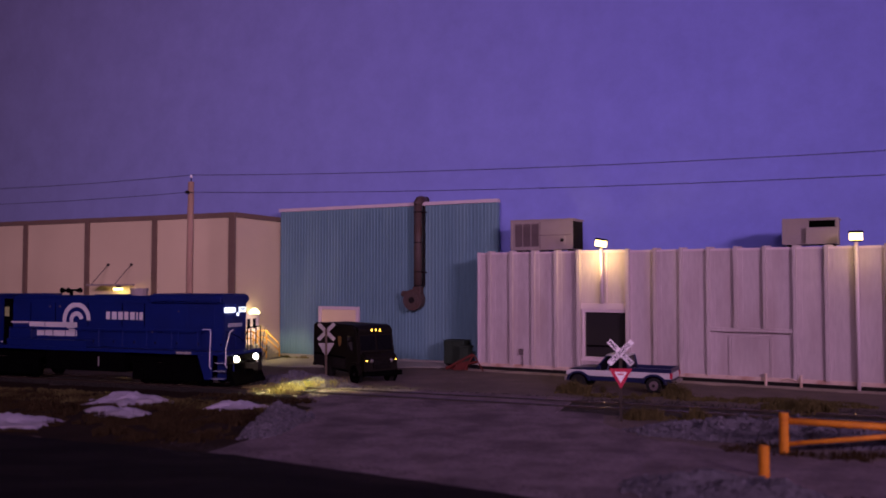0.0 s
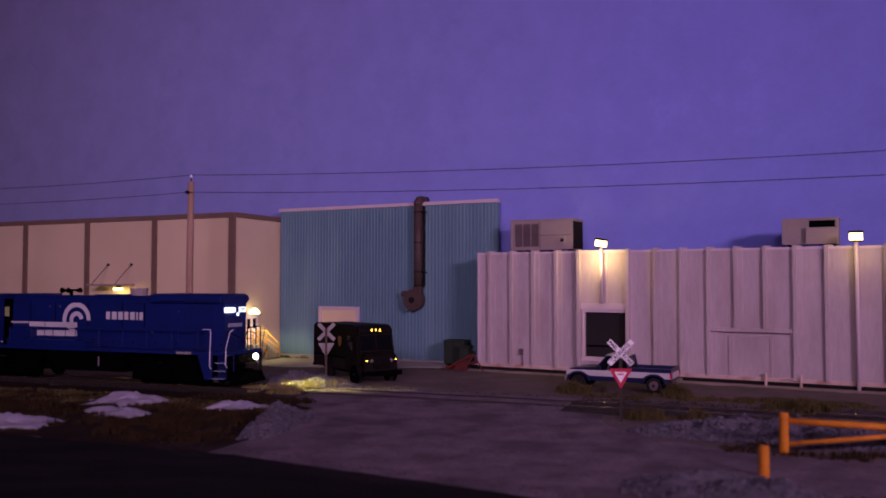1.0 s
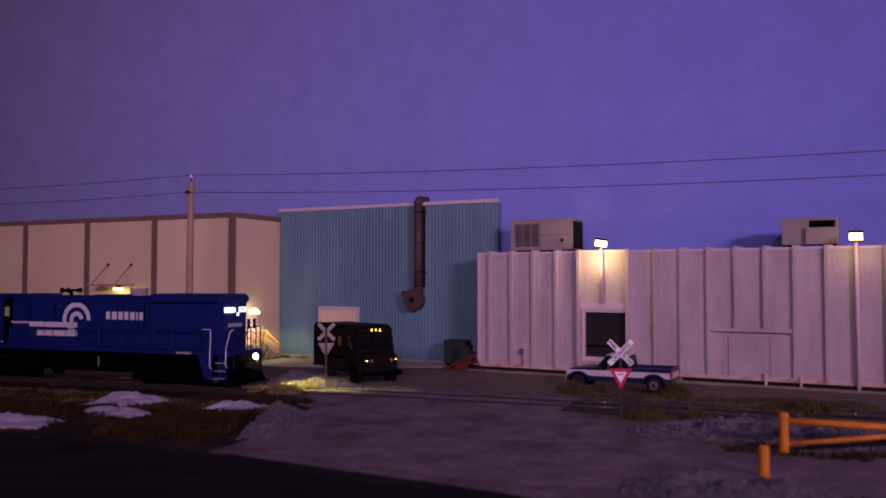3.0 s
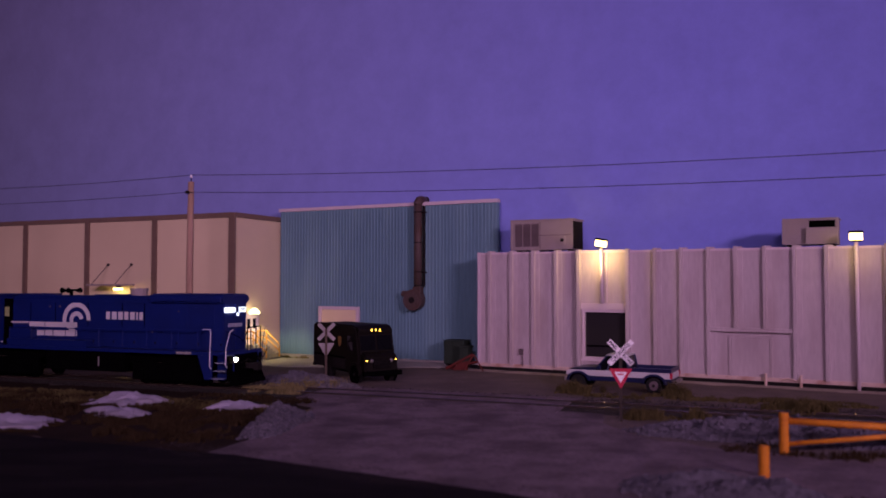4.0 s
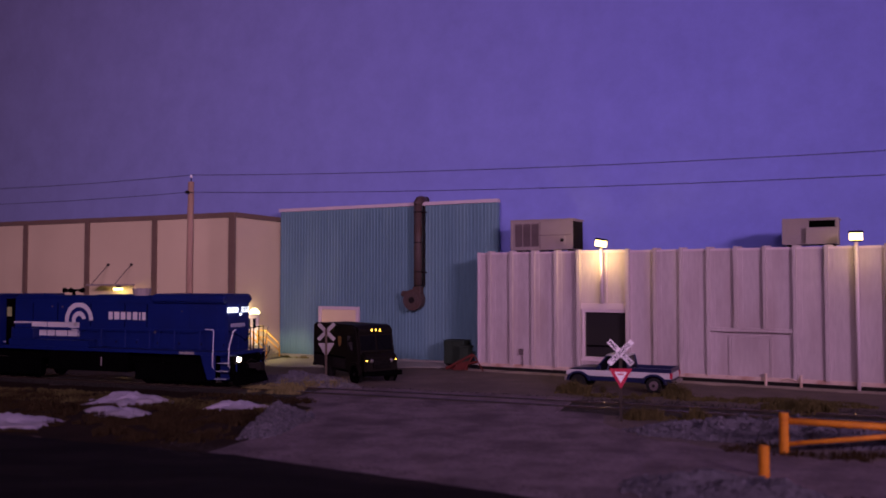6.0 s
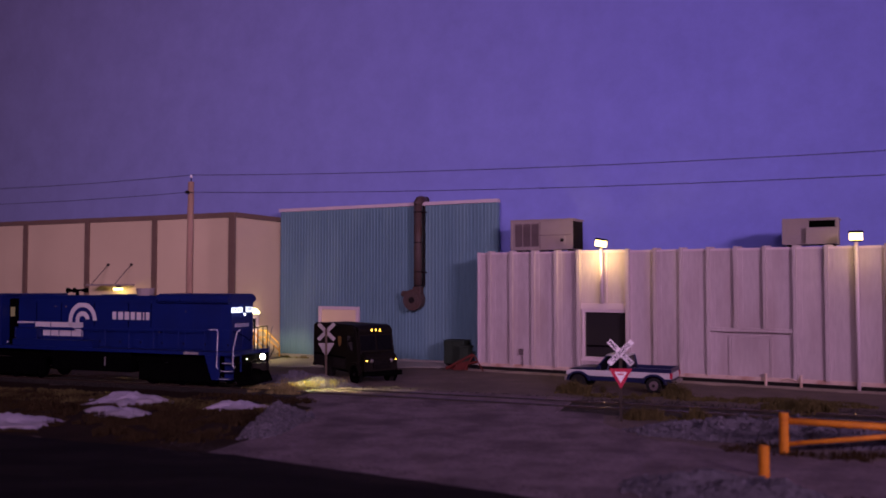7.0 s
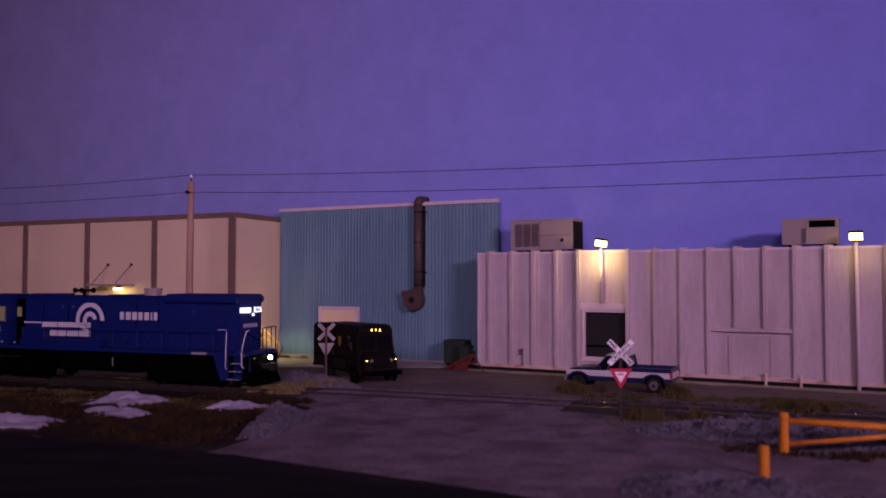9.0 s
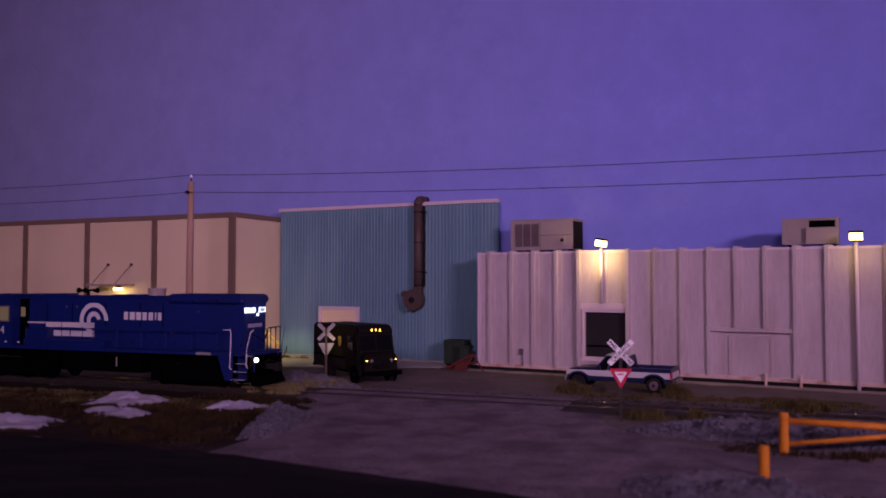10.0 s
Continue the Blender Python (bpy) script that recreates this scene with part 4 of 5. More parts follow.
    prism(bm, [(-0.2, 2.32), (0.2, 2.32), (0.2, 2.0), (0.12, 1.85), (0, 1.78), (-0.12, 1.85), (-0.2, 2.0)], "y", -1.098, -1.085)
    part("badge", bm, surface("badge_ochre", (0.20, 0.11, 0.03), 0.6, var=0.2), body, "small ochre badge", at=pose(-0.25, 0, 0))
    part("rear_bumper", box(B(), -3.95, -3.745, -1.0, 1.0, 0.5, 0.65), M_BLACK, t)
    part("chassis", box(B(), -3.5, 2.3, -0.5, 0.5, 0.35, 0.545), M_BLACK, t)
    for x in (1.55, -1.75):
        for y in (-0.93, 0.93):
            wheel(t, x, y, 0.43, 0.28, M_DARK)
    part("wheel_arch", rod(B(), (1.55, -1.12, 0.43), (1.55, -1.085, 0.43), 0.56, n=20), M_BLACK, body)
    part("wheel_arch", rod(B(), (1.55, 1.085, 0.43), (1.55, 1.12, 0.43), 0.56, n=20), M_BLACK, body)
    return t


van()


def pickup():
    t = thing("pickup_truck", pose(8.66, 41.45, 0, rz=153.7), "white pickup truck with dark blue stripes, parked", "pickup truck")
    low = B()
    prism(low, [(-2.58, 0.52), (-2.58, 0.68), (2.42, 0.68), (2.40, 0.50), (2.1, 0.46), (-2.4, 0.46)], "y", -0.94, 0.94)
    part("rocker_panel", low, M_PICKB, t, "dark blue lower body", bevel=0.03)
    mid = B()
    prism(mid, [(-2.62, 0.683), (-2.62, 0.97), (1.0, 0.97), (2.3, 0.95), (2.45, 0.88), (2.45, 0.683)], "y", -0.96, 0.96)
    part("body_side", mid, M_PICKW, t, "white mid body", bevel=0.03)
    bed = B()
    for s in (-1, 1):
        box(bed, -2.6, -0.62, s * 0.90 - 0.05, s * 0.90 + 0.055, 0.973, 1.16)
    box(bed, -2.6, -2.52, -0.85, 0.85, 0.973, 1.16)
    part("bed_rail", bed, M_PICKB, t, "dark blue bed rail")
    hd = B()
    prism(hd, [(1.02, 0.973), (1.02, 1.12), (2.2, 1.03), (2.36, 0.973)], "y", -0.93, 0.93)
    part("bonnet", hd, M_PICKB, t, "dark blue bonnet", bevel=0.03)
    cab = B()
    lo = [(-0.6, -0.92), (1.06, -0.92), (1.06, 0.92), (-0.6, 0.92)]
    hi = [(-0.48, -0.72), (0.46, -0.72), (0.46, 0.72), (-0.48, 0.72)]
    a = [cab.verts.new((x, y, 0.975)) for x, y in lo]
    c = [cab.verts.new((x, y, 1.66)) for x, y in hi]
    cab.faces.new(a[::-1]), cab.faces.new(c)
    for i in range(4):
        cab.faces.new((a[i], a[(i + 1) % 4], c[(i + 1) % 4], c[i]))
    cb = part("cab", cab, M_GLASS, t, "dark glazed cab", bevel=0.02)
    part("cab_roof", box(B(), -0.52, 0.52, -0.74, 0.74, 1.664, 1.72), M_PICKW, cb, bevel=0.025)
    for s in (-1, 1):
        part("pillar", rod(B(), (1.04, s * 0.93, 1.0), (0.47, s * 0.735, 1.67), 0.035, n=6), M_PICKB, cb)
        part("pillar", rod(B(), (-0.6, s * 0.93, 1.0), (-0.47, s * 0.735, 1.67), 0.06, n=6), M_PICKB, cb)
        part("pillar", rod(B(), (0.42, s * 0.94, 1.0), (0.22, s * 0.735, 1.67), 0.03, n=6), M_PICKB, cb)
        part("tail_light", box(B(), -2.64, -2.54, s * 0.90 - 0.075, s * 0.90 + 0.075, 0.72, 0.98), M_RED, t)
        part("headlight", box(B(), 2.40, 2.48, s * 0.72 - 0.17, s * 0.72 + 0.17, 0.70, 0.88), M_CHROME, t)
        part("mirror", box(B(), 0.72, 0.9, s * 1.02 - 0.06, s * 1.02 + 0.06, 1.03, 1.2), M_PICKB, t, bevel=0.02)
        for x in (1.85, -1.80):
            n = 14
            outer = [(x + 0.58 * math.cos(math.pi * i / n), 0.44 + 0.47 * math.sin(math.pi * i / n)) for i in range(n + 1)]
            inner = [(x + 0.47 * math.cos(math.pi * i / n), 0.44 + 0.38 * math.sin(math.pi * i / n)) for i in range(n + 1)]
            part("wheel_flare", prism(B(), outer + inner[::-1], "y", min(s * 0.955, s * 1.02), max(s * 0.955, s * 1.02)), M_PICKB, t, "dark blue wheel flare")
            part("wheel_well", prism(B(), inner, "y", min(s * 0.95, s * 0.965), max(s * 0.95, s * 0.965)), M_BLACK, t)
    part("front_bumper", box(B(), 2.42, 2.56, -0.92, 0.92, 0.42, 0.6), M_CHROME, t, "dull chrome bumper", bevel=0.03)
    part("grille", box(B(), 2.452, 2.475, -0.52, 0.52, 0.66, 0.86), M_DARK, t)
    part("rear_bumper", box(B(), -2.76, -2.625, -0.9, 0.9, 0.45, 0.6), M_CHROME, t, bevel=0.03)
    part("bed_floor", box(B(), -2.5, -0.65, -0.84, 0.84, 0.972, 0.99), M_PICKB, t)
    for x in (1.85, -1.80):
        for y in (-0.88, 0.88):
            # Front rims are tyre black, putting the dark around them into the colour.
            wheel(t, x, y, 0.37, 0.24, M_TYRE if x > 0 else M_SEAM)
    return t


pickup()


# ---- signs ----
def crossing_sign(m, label, front):
    t = thing("crossing_sign", m, label, "crossing sign", "crossing signs")
    part("post", box(B(), -0.055, 0.055, -0.05, 0.05, 0, 2.75 if not front else 2.55), M_POST if not front else M_TIE, t, "square wooden post")
    face = M_SIGNW if front else M_SIGNBACK
    for k, a in enumerate((45, -45)):
        y = -0.075 - 0.012 * k
        bl = part("blade", box(B(), -0.605, 0.605, -0.008, 0.0, -0.1, 0.1), [face], t, "white crossbuck blade", at=pose(0, y, 2.58, ry=a))
        if front:
            words = ("RAIL", "ROAD") if k == 0 else ("CROSSING",)
            for word, xc in zip(words, (-0.38, 0.38) if k == 0 else (0,)):
                cu = bpy.data.curves.new("word", "FONT")
                cu.body, cu.size, cu.align_x, cu.align_y, cu.extrude = word, 0.19, "CENTER", "CENTER", 0.001
                cu.offset = 0.006
                tmp = new("word", cu)
                bpy.context.view_layer.update()
                me = bpy.data.meshes.new_from_object(tmp.evaluated_get(bpy.context.evaluated_depsgraph_get()))
                bpy.data.objects.remove(tmp)
                me.materials.append(M_LETTERDARK)
                o = new("lettering", me)
                o.parent = bl
                o.matrix_basis = pose(xc, -0.011, 0, rx=90)
    tri = [(-0.43, 1.98), (0.43, 1.98), (0, 1.22)]
    yl = part("yield_plate", prism(B(), tri, "y", -0.07, -0.058), M_RED if front else face, t, "red and white yield plate" if front else "bare metal sign back", bevel=0.004)
    if front:
        part("yield_center", prism(B(), [(-0.235, 1.86), (0.235, 1.86), (0, 1.45)], "y", -0.076, -0.072), M_SIGNW, yl, "white triangle")
        part("yield_text", box(B(), -0.12, 0.12, -0.079, -0.0765, 1.745, 1.80), M_RED, yl)
    return t


crossing_sign(pose(6.64, 31.84, 0, rz=-8), "white crossbuck over a red yield sign on a wooden post", True)
crossing_sign(pose(-6.18, 45.0, 0, rz=184), "crossbuck and yield sign seen from the bare back", False)


# ---- gate and bollard ----
def gate():
    t = thing("pipe_gate", pose(10.30, 25.8, 0), "orange-painted tubular steel gate", "gate")
    part("post", rod(B(), (0, 0, 0), (0, 0, 1.26), 0.14, 0.14, n=18), M_ORANGE, t, "thick orange post", smooth=False, bevel=0.02)
    part("top_rail", rod(B(), (0.1, 0, 1.02), (4.6, -0.67, 0.82), 0.105, n=14), M_ORANGE, t, smooth=True)
    part("brace", rod(B(), (0.1, 0, 0.32), (4.6, -0.67, 0.80), 0.075, n=14), M_ORANGE, t, smooth=True)
    part("end_post", rod(B(), (4.6, -0.67, 0), (4.6, -0.67, 1.05), 0.12, n=14), M_ORANGE, t)


gate()
bl = thing("bollard", pose(8.56, 22.8, 0), "short orange steel pipe bollard", "bollard")
part("pipe", rod(B(), (0, 0, 0), (0, 0, 0.82), 0.14, n=18), M_ORANGE, bl)
part("cap", rod(B(), (0, 0, 0.821), (0, 0, 0.85), 0.13, 0.11, n=18), M_ORANGE, bl)


# ---- pole and wires ----
def power_pole():
    t = thing("utility_pole", pose(-14.92, 50.0, 0, rz=-24), "brown wooden utility pole carrying two wires", "utility pole")
    part("pole", rod(B(), (-0.06, 0, 0), (0, 0, 11.15), 0.24, 0.17, n=14), M_POLE, t, smooth=True)
    part("pin", rod(B(), (0, 0, 11.15), (0, 0, 11.5), 0.03, n=6), M_DARK, t)
    part("insulator", rod(B(), (0, 0, 11.4), (0, 0, 11.56), 0.08, 0.05, n=10), M_SIGNW, t)
    part("side_insulator", rod(B(), (-0.02, -0.15, 10.5), (-0.02, -0.38, 10.5), 0.1, n=10), M_DARK, t)
    for z0, zr, zl, y in ((11.55, 10.9, 11.75, 0), (10.5, 9.85, 10.65, -0.3)):
        for L, z1, sag in ((44, zr - 0.15, 0.35), (-30, zl + 0.1, 0.25)):
            pts = []
            for i in range(17):
                f = i / 16
                pts.append((L * f, y, z0 + (z1 - z0) * f - sag * 4 * f * (1 - f)))
            part("wire", tube(B(), pts, 0.017, 5), M_DARK, t)


power_pole()


# ---- things by the teal wall ----
def dumpster(m, w, d, h):
    t = thing("dumpster", m, "dark green steel refuse bin", "dumpster", "bins by the teal wall")
    bm = B()
    prism(bm, [(0, 0.1), (0, h), (d, h), (d * 0.85, 0.1)], "x", 0, w)
    part("bin", bm, M_GREEN, t, bevel=0.02)
    part("lid", box(B(), -0.04, w + 0.04, -0.04, d + 0.04, h + 0.003, h + 0.07), M_GREEN, t, bevel=0.02)
    for k in range(3):
        part("rib", box(B(), 0.1 + k * (w - 0.28) / 2, 0.18 + k * (w - 0.28) / 2, -0.05, -0.002, 0.14, h - 0.05), M_GREEN, t)
    for x in (0.1, w - 0.2):
        part("foot", box(B(), x, x + 0.1, 0.1, d - 0.3, 0, 0.098), M_BLACK, t)


dumpster(pose(0.05, 52.9, 0.05, rz=-27), 1.35, 1.0, 1.5)
dumpster(pose(0.95, 51.75, 0.05, rz=-22), 0.62, 0.8, 1.2)


def plough_frame():
    t = thing("plough_frame", pose(0.45, 50.3, 0.02, rz=-20), "rusty red steel frame resting on the ground", "steel frame")
    part("beam", rod(B(), (-0.3, 0, 0.08), (1.35, 0.1, 0.95), 0.08, n=8), M_REDSTEEL, t)
    part("beam", rod(B(), (0.9, -0.1, 0.08), (1.4, 0.1, 0.95), 0.06, n=8), M_REDSTEEL, t)
    part("beam", rod(B(), (-0.2, 0.4, 0.08), (1.5, 0.45, 0.5), 0.08, n=8), M_REDSTEEL, t)
    bm = B()
    prism(bm, [(0.0, 0.0), (1.0, 0.0), (1.0, 0.55), (0.4, 0.4)], "y", 0.15, 0.22)
    part("plate", bm, M_REDSTEEL, t)
    part("leg", rod(B(), (1.4, 0.1, 0.95), (2.1, -0.3, 0.05), 0.04, n=8), M_REDSTEEL, t)


plough_frame()


# ---- snow, stone piles, grass ----
def mound(name, at, rx, ry, h, turn, mat, label, seed, category, stones=0, size=0.1, rag=0.35, kind=""):
    rnd = random.Random(seed)
    bm = B()
    n, rings = 56, 16

    def edge(a):
        return 1 + rag * noise.noise(Vector((math.cos(a) * 1.6 + seed, math.sin(a) * 1.6, 0.5))) + rag * 0.5 * noise.noise(Vector((math.cos(a) * 5 + seed, math.sin(a) * 5, 1.5)))

    def height(f, x, y):
        z = h * (1 - f ** 2) ** 0.8 * (0.75 + 0.9 * noise.noise(Vector((x * 1.1 + seed, y * 1.1, 2))) + 0.35 * noise.noise(Vector((x * 4 + seed, y * 4, 5))))
        return max(0.0, z)
    rows = []
    for k in range(rings + 1):
        f = k / rings
        row = []
        for i in range(n):
            a = 2 * math.pi * i / n
            e = edge(a)
            x, y = rx * f * e * math.cos(a), ry * f * e * math.sin(a)
            row.append(bm.verts.new((x, y, height(f, x, y) - (0.03 if k == rings else -0.03))))
            if k == 0:
                break
        rows.append(row)
    for i in range(n):
        bm.faces.new((rows[0][0], rows[1][i], rows[1][(i + 1) % n]))
    for u, v in zip(rows[1:], rows[2:]):
        for i in range(n):
            bm.faces.new((u[i], v[i], v[(i + 1) % n], u[(i + 1) % n]))
    vs, fs = [tuple(v.co) for v in bm.verts], []
    bm.verts.index_update()
    fs = [tuple(v.index for v in f.verts) for f in bm.faces]
    bm.free()
    for _ in range(stones):
        a, f = rnd.uniform(0, 2 * math.pi), math.sqrt(rnd.random()) * 1.04
        e = edge(a)
        x, y = rx * f * e * math.cos(a), ry * f * e * math.sin(a)
        z = (height(min(f, 1.0), x, y) if f < 1 else 0) + 0.02
        r = size * rnd.uniform(0.4, 1.3)
        q = Euler((rnd.uniform(0, 6), rnd.uniform(0, 6), rnd.uniform(0, 6))).to_matrix()
        b0 = len(vs)
        for d in ((1, 0, 0), (-1, 0, 0), (0, 1, 0), (0, -1, 0), (0, 0, 1), (0, 0, -1)):
            p = q @ (Vector(d) * r * rnd.uniform(0.6, 1.2))
            vs.append((x + p.x, y + p.y, max(z + p.z * 0.8, -0.02)))
        for q3 in ((0, 2, 4), (2, 1, 4), (1, 3, 4), (3, 0, 4), (2, 0, 5), (1, 2, 5), (3, 1, 5), (0, 3, 5)):
            fs.append(tuple(b0 + i for i in q3))
    me = bpy.data.meshes.new(name)
    me.from_pydata(vs, [], fs)
    me.materials.append(mat)
    if not stones:
        for p in me.polygons:
            p.use_smooth = True
    ob = new(name, me)
    ob.matrix_basis = pose(at[0], at[1], at[2] if len(at) > 2 else 0.012, rz=turn)
    return tagged(ob, label, category, kind=kind)


SNOW = "patch of old crusted snow on brown grass"
mound("snow_patch", (-16.6, 31.2), 2.4, 1.35, 0.28, -14, M_SNOW, SNOW, 1, "snow", rag=0.5)
mound("snow_patch", (-13.6, 36.7), 2.1, 1.25, 0.36, -14, M_SNOW, SNOW, 2, "snow", rag=0.7)
mound("snow_patch", (-12.8, 33.5), 1.5, 0.95, 0.22, -10, M_SNOW, SNOW, 3, "snow", rag=0.75)
mound("snow_patch", (-8.6, 35.1), 1.1, 0.85, 0.26, -12, M_SNOW, SNOW, 4, "snow", rag=0.7)
mound("stone_pile", (-6.0, 31.0), 0.85, 2.8, 0.68, -8, M_STONE, "heap of grey crushed stone beside the road", 5, "stones", 1500, 0.085, rag=0.3, kind="stuff")
mound("stone_bank", (11.5, 28.4), 5.2, 1.5, 0.55, -17, M_STONE, "low bank of grey crushed stone behind the gate", 6, "stones", 2600, 0.085, rag=0.3, kind="stuff")
mound("stone_bank", (6.9, 20.9), 2.3, 1.5, 0.42, -20, M_STONE, "low bank of grey crushed stone by the bollard", 7, "stones", 1600, 0.07, rag=0.35, kind="stuff")
mound("stone_pile", (-7.5, 44.9), 2.6, 1.5, 0.40, -21, M_STONE, "low dark heap of crushed stone behind the beam-lightened gravel", 9, "stones", 2200, 0.075, rag=0.3, kind="stuff")
mound("gravel_heap", (-6.6, 42.9), 2.4, 1.0, 0.42, -21, M_BEAMSTONE, "grey gravel heap beside the track, lightened for the ditch-light beam", 8, "stones", 2600, 0.07, rag=0.35, kind="stuff")


def grass(name, spots, mat, label, seed, density, height, width=0.02):
    """Tufts of bent blades inside ellipses (x, y, rx, ry, turn)."""
    rnd = random.Random(seed)
    vs, fs = [], []
    for cx, cy, rx, ry, turn in spots:
        ct, st = math.cos(radians(turn)), math.sin(radians(turn))
        for _ in range(int(rx * ry * density)):
            a, f = rnd.uniform(0, 6.2832), math.sqrt(rnd.random())
            lx, ly = rx * f * math.cos(a), ry * f * math.sin(a)
            x, y = cx + lx * ct - ly * st, cy + lx * st + ly * ct
            gate_ = noise.noise(Vector((x * 0.9, y * 0.9, seed)))
            if gate_ < -0.12:
                continue
            hh = height * (0.6 + 0.9 * max(0, gate_) + rnd.uniform(-0.2, 0.3)) * (1.15 - 0.5 * f)
            for _b in range(5):
                bx, by = x + rnd.gauss(0, 0.05), y + rnd.gauss(0, 0.05)
                d = rnd.uniform(0, 6.2832)
                lean = rnd.uniform(0.1, 0.6) * hh
                w = width * rnd.uniform(0.6, 1.4)
                nx, ny = -math.sin(d) * w, math.cos(d) * w
                hb = hh * rnd.uniform(0.6, 1.2)
                b0 = len(vs)
                vs += [(bx - nx, by - ny, 0.0), (bx + nx, by + ny, 0.0),
                       (bx + math.cos(d) * lean * 0.35 + nx * 0.7, by + math.sin(d) * lean * 0.35 + ny * 0.7, hb * 0.6),
                       (bx + math.cos(d) * lean * 0.35 - nx * 0.7, by + math.sin(d) * lean * 0.35 - ny * 0.7, hb * 0.6),
                       (bx + math.cos(d) * lean, by + math.sin(d) * lean, hb)]
                fs += [(b0, b0 + 1, b0 + 2, b0 + 3), (b0 + 3, b0 + 2, b0 + 4)]
    me = bpy.data.meshes.new(name)
    me.from_pydata(vs, [], fs)
    me.materials.append(mat)
    ob = new(name, me)
    ob.location.z = 0.008
    return tagged(ob, label, "grass", kind="stuff")


grass("dry_grass", [(-13.0, 34.0, 7.5, 3.6, -20), (-9.0, 31.0, 3.4, 3.6, -15), (-20, 37.5, 7, 3.5, -22), (-8.6, 37.9, 3.4, 0.9, -20),
                    (12.0, 25.4, 4.0, 0.7, -20), (15.5, 29.8, 5, 1.0, -20), (11.6, 19.2, 2.6, 0.9, -20), (10.4, 27.2, 0.7, 0.4, 0)],
      M_GRASS, "dry brown grass on the verge", 11, 150, 0.24, 0.017)
grass("snow_edge_grass", [(-16.4, 30.2, 2.6, 0.35, -14), (-13.4, 35.9, 2.2, 0.3, -14), (-12.7, 32.9, 1.6, 0.3, -10), (-8.5, 34.5, 1.2, 0.3, -12), (-14.4, 31.0, 0.6, 0.7, -14), (-11.4, 36.2, 0.6, 0.5, -14)],
      M_GRASS, "dry brown grass poking through the edges of the snow", 25, 300, 0.13, 0.014)
grass("green_grass", [(6.4, 40.0, 0.7, 0.6, -20), (8.6, 38.7, 3.6, 0.9, -20), (14.0, 37.2, 4.5, 1.0, -20), (11.3, 39.3, 0.6, 0.4, 0), (8.1, 32.2, 1.6, 0.7, -15), (15.0, 36.2, 3.2, 0.7, -20), (14.2, 33.4, 1.4, 0.5, -20),
                       (-11, 36.0, 6, 1.4, -18), (-18, 39, 7, 1.8, -20)],
      M_GRASS_G, "olive green weeds along the track", 12, 130, 0.2, 0.02)


def by_track(x, y):
    """A spot given along and across the track."""
    p = Vector((*TRACK_AT, 0)) + U * x + N * y
    return p.x, p.y


grass("straw_grass", [(*by_track(-1.7, -0.1), 2.0, 0.45, TRACK_TURN), (*by_track(-1.6, 1.25), 1.7, 0.3, TRACK_TURN), (*by_track(-0.6, 2.1), 1.3, 0.5, TRACK_TURN), (*by_track(-1.3, -1.15), 1.5, 0.25, TRACK_TURN)],
      M_STRAW, "pale straw grass beside the rails", 13, 520, 0.30, 0.02)
grass("tall_straw", [(*by_track(-0.9, 0.2), 0.9, 0.35, TRACK_TURN), (*by_track(-1.1, 1.5), 0.9, 0.4, TRACK_TURN), (*by_track(-0.9, 2.5), 0.7, 0.4, TRACK_TURN)],
      M_STRAW, "tall pale straw grass by the rails", 21, 420, 0.42, 0.02)
grass("heap_weeds", [(-7.0, 42.9, 1.3, 0.8, -21), (-5.6, 42.4, 1.0, 0.6, -21)], M_STRAW, "withered weeds growing through the gravel heap", 24, 120, 0.55, 0.014)
grass("wall_weeds", [(-11.0, 58.6, 1.4, 0.35, -27), (-9.6, 57.9, 0.8, 0.25, -27)], M_STRAW, "dry pale weeds along the teal wall", 23, 260, 0.22, 0.022)
grass("weed_clump", [(5.9, 40.4, 1.0, 0.6, -20), (14.2, 34.0, 1.4, 0.7, -20), (7.2, 40.2, 0.5, 0.3, -20), (10.6, 38.8, 0.8, 0.35, -20), (14.8, 34.6, 0.9, 0.5, -20), (7.7, 32.4, 0.9, 0.5, -15), (9.5, 31.7, 0.6, 0.35, -15)],
      M_GRASS_G, "clumps of olive weeds near the parked pickup", 22, 520, 0.58, 0.022)


def pebbles(name, areas, mat, label, seed):
    """Loose stones strewn over quadrilateral stretches of ground (corner, side, side, count, size)."""
    rnd = random.Random(seed)
    vs, fs = [], []
    for (x0, y0), (ux, uy), (wx, wy), count, size in areas:
        for _ in range(count):
            a, c = rnd.random(), rnd.random()
            x, y = x0 + ux * a + wx * c, y0 + uy * a + wy * c
            r = size * rnd.uniform(0.35, 1.0) ** 1.5
            b0 = len(vs)
            q = rnd.uniform(0, 6.28)
            for k in range(4):
                vs.append((x + r * rnd.uniform(0.7, 1.2) * math.cos(q + k * 1.571), y + r * rnd.uniform(0.7, 1.2) * math.sin(q + k * 1.571), 0.015))
            vs.append((x, y, 0.02 + r * rnd.uniform(0.5, 1.0)))
            fs += [(b0, b0 + 1, b0 + 4), (b0 + 1, b0 + 2, b0 + 4), (b0 + 2, b0 + 3, b0 + 4), (b0 + 3, b0, b0 + 4)]
    me = bpy.data.meshes.new(name)
    me.from_pydata(vs, [], fs)
    me.materials.append(mat)
    return tagged(new(name, me), label, "pebbles", kind="stuff")


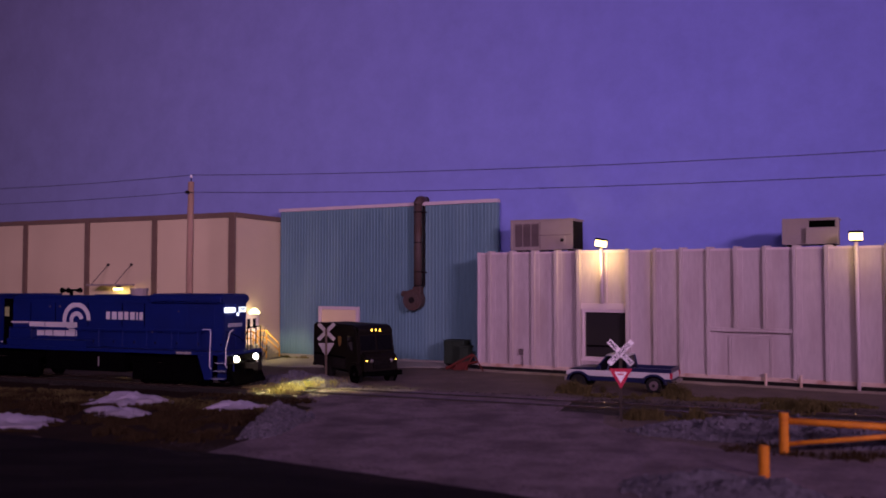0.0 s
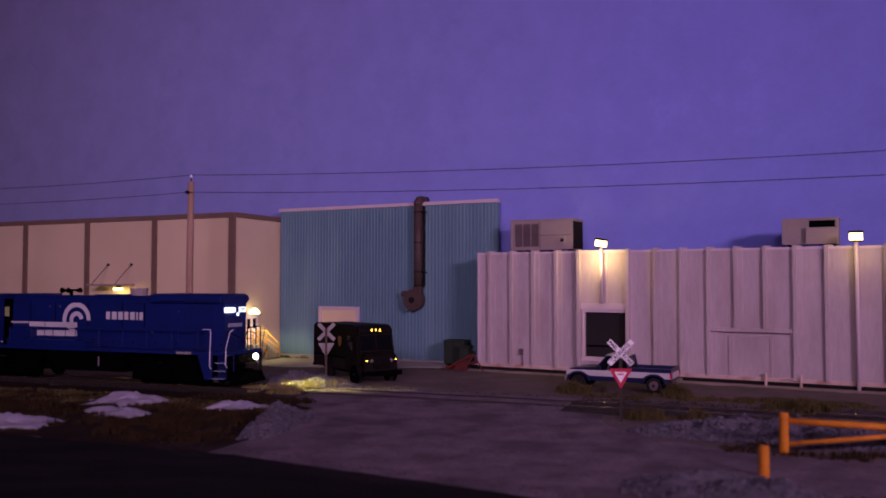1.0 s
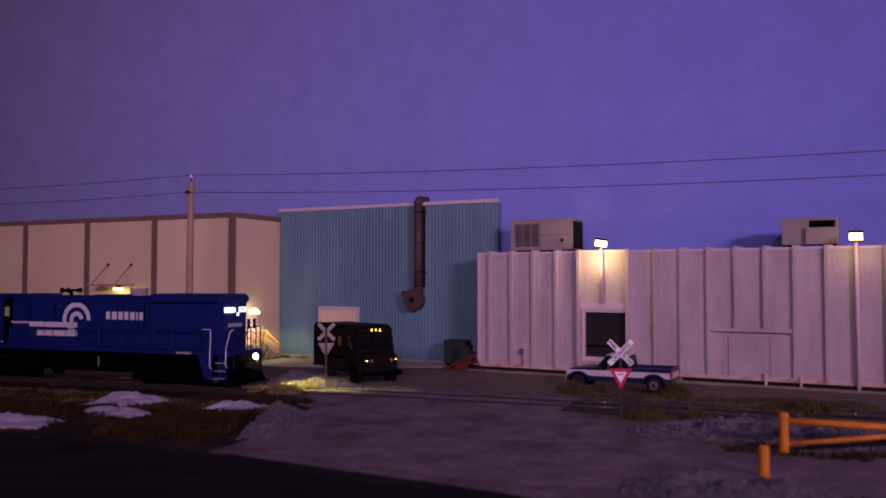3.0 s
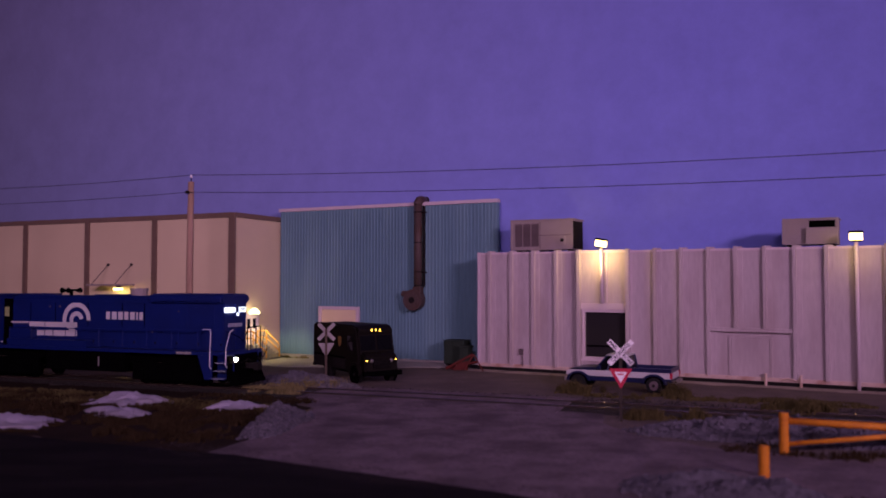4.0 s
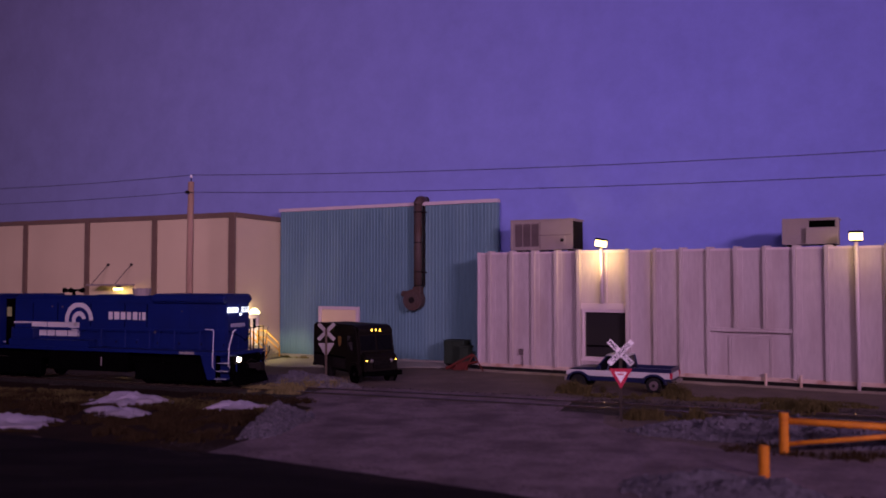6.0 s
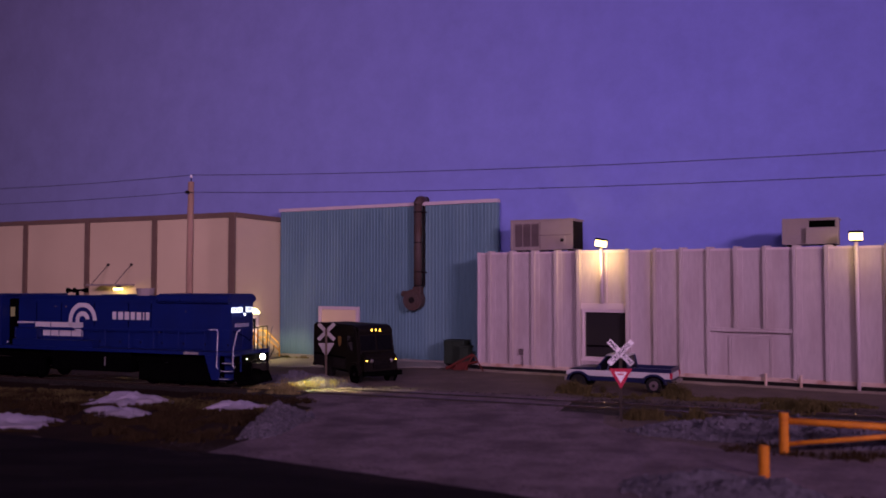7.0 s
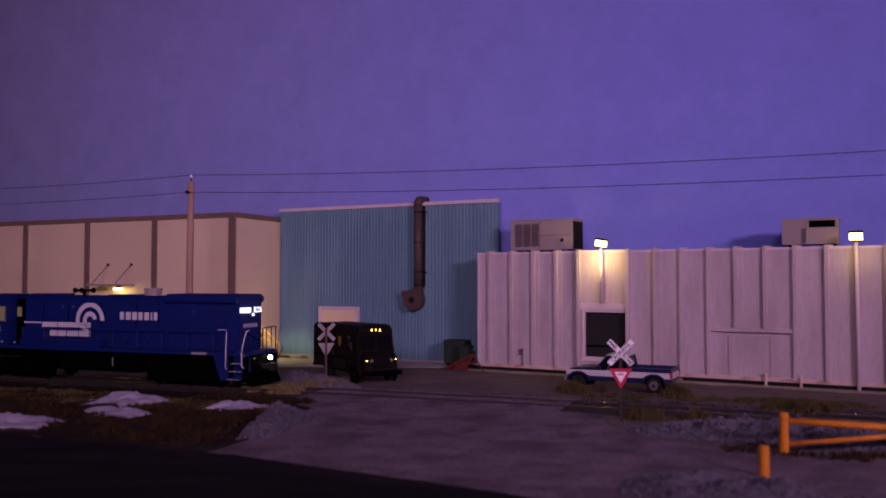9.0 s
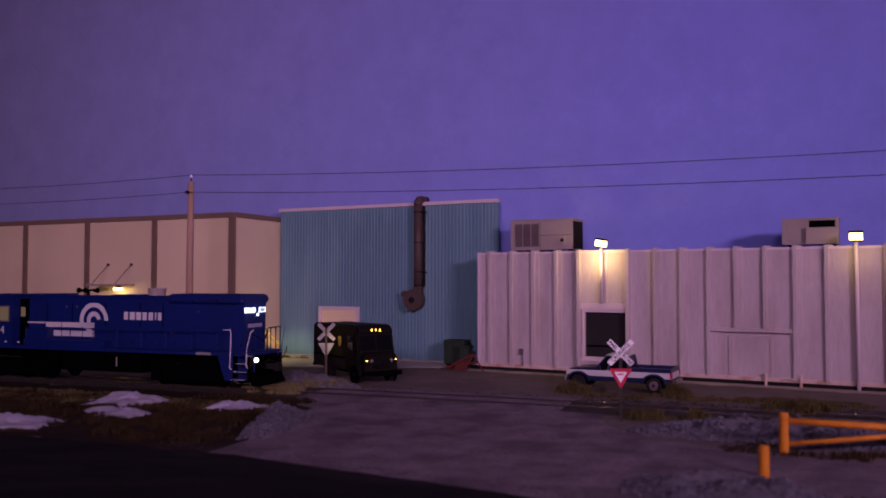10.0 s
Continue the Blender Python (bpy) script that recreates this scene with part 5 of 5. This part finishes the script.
pebbles("loose_gravel", [((-6.5, 27.5), (14.0, -3.0), (1.0, 9.0), 1300, 0.028), ((-4.0, 42.0), (20, -7.2), (3.0, 6.0), 1500, 0.03), ((4.5, 22.5), (6, -2), (2, 6), 400, 0.028)],
        M_ROAD, "loose grey gravel strewn over road and yard", 31)
pebbles("shoulder_gravel", [((-9.0, 26.8), (8.0, -4.3), (-0.3, -0.5), 2600, 0.035), ((-1.0, 22.4), (11.0, -6.6), (-0.3, -0.5), 3000, 0.035),
                            ((-9.0, 26.6), (19.0, -10.8), (-0.7, -1.2), 3500, 0.03), ((-9.0, 27.2), (19.0, -10.9), (0.4, 0.7), 2500, 0.03)],
        M_DUST, "dusty gravel spilled over the edge of the asphalt", 33)
pebbles("track_gravel", [((-30, 47.0), (56, -20.7), (0.7, 1.9), 5000, 0.07), ((-30, 50.6), (56, -20.7), (0.4, 1.1), 3000, 0.07)],
        M_BALLAST, "dark track gravel along the rails", 32)


# ---- what moves ----
def motions():
    base = Matrix.Translation(LOCO_AT) @ pose(0, 0, 0, rz=TRACK_TURN)
    run = [(0, 0), (2.5, 0), (4.9, 0), (5.2, 0.015), (5.5, 0.06), (6, 0.165), (6.5, 0.28), (7, 0.405), (7.5, 0.53), (8, 0.645), (8.5, 0.765), (9, 0.89), (9.5, 1.02), (10, 1.145)]
    walk(LOCO, [(s, base @ pose(x, 0, 0)) for s, x in run])
    for w in WHEELS:
        at = w.matrix_basis.translation.copy()
        walk(w, [(s, pose(*at, ry=math.degrees(x / 0.5))) for s, x in run])
    # the ditch lights flash in turn, about every two seconds: a small glow, full at once, a long fading glow, then dark;
    # the ball turns its wide cap and beam, its small cap or its dark side outwards
    full, rise, over, glow_, part_off, off = (0, 27), (0, -38), (-62, -48), (-110, 0), (-145, 0), (-180, 0)
    before = [(-0.12, off), (-0.08, part_off), (-0.04, glow_), (0.0, glow_), (0.035, over), (0.07, rise), (0.105, full)]
    after = [(0, full), (0.035, rise), (0.07, over), (0.105, glow_)]
    fade = [(1.10, glow_), (1.14, part_off), (1.18, off)]
    for bulb, yaw, dip, starts, first in ((BULBS[0], 2, 5, ((1.62, 0.27), (3.58, 0.27), (5.50, 0.30), (7.38, 0.30), (9.38, 0.30)), [(0, full), (0.40, full), (0.434, rise), (0.467, over), (0.5, glow_), (0.82, glow_), (0.86, part_off), (0.9, off)]),
                                     (BULBS[1], 5, 0, ((0.61, 0.52), (2.60, 0.50), (4.52, 0.52), (6.52, 0.52), (8.38, 0.42)), [(0, full), (0.334, full), (0.367, rise), (0.40, over), (0.434, glow_), (0.467, part_off), (0.50, off)])):
        rows = list(first)
        for s, hold in starts:
            rows += [(s + dt, a) for dt, a in before + [(hold + dt, a) for dt, a in after] + fade if rows[-1][0] + 0.025 < s + dt < 9.96]
        rows.append((10, rows[-1][1]))
        at = bulb.matrix_basis.translation.copy()
        walk(bulb, [(s, pose(*at, ry=a[1] + dip, rz=a[0] + yaw)) for s, a in rows])


motions()
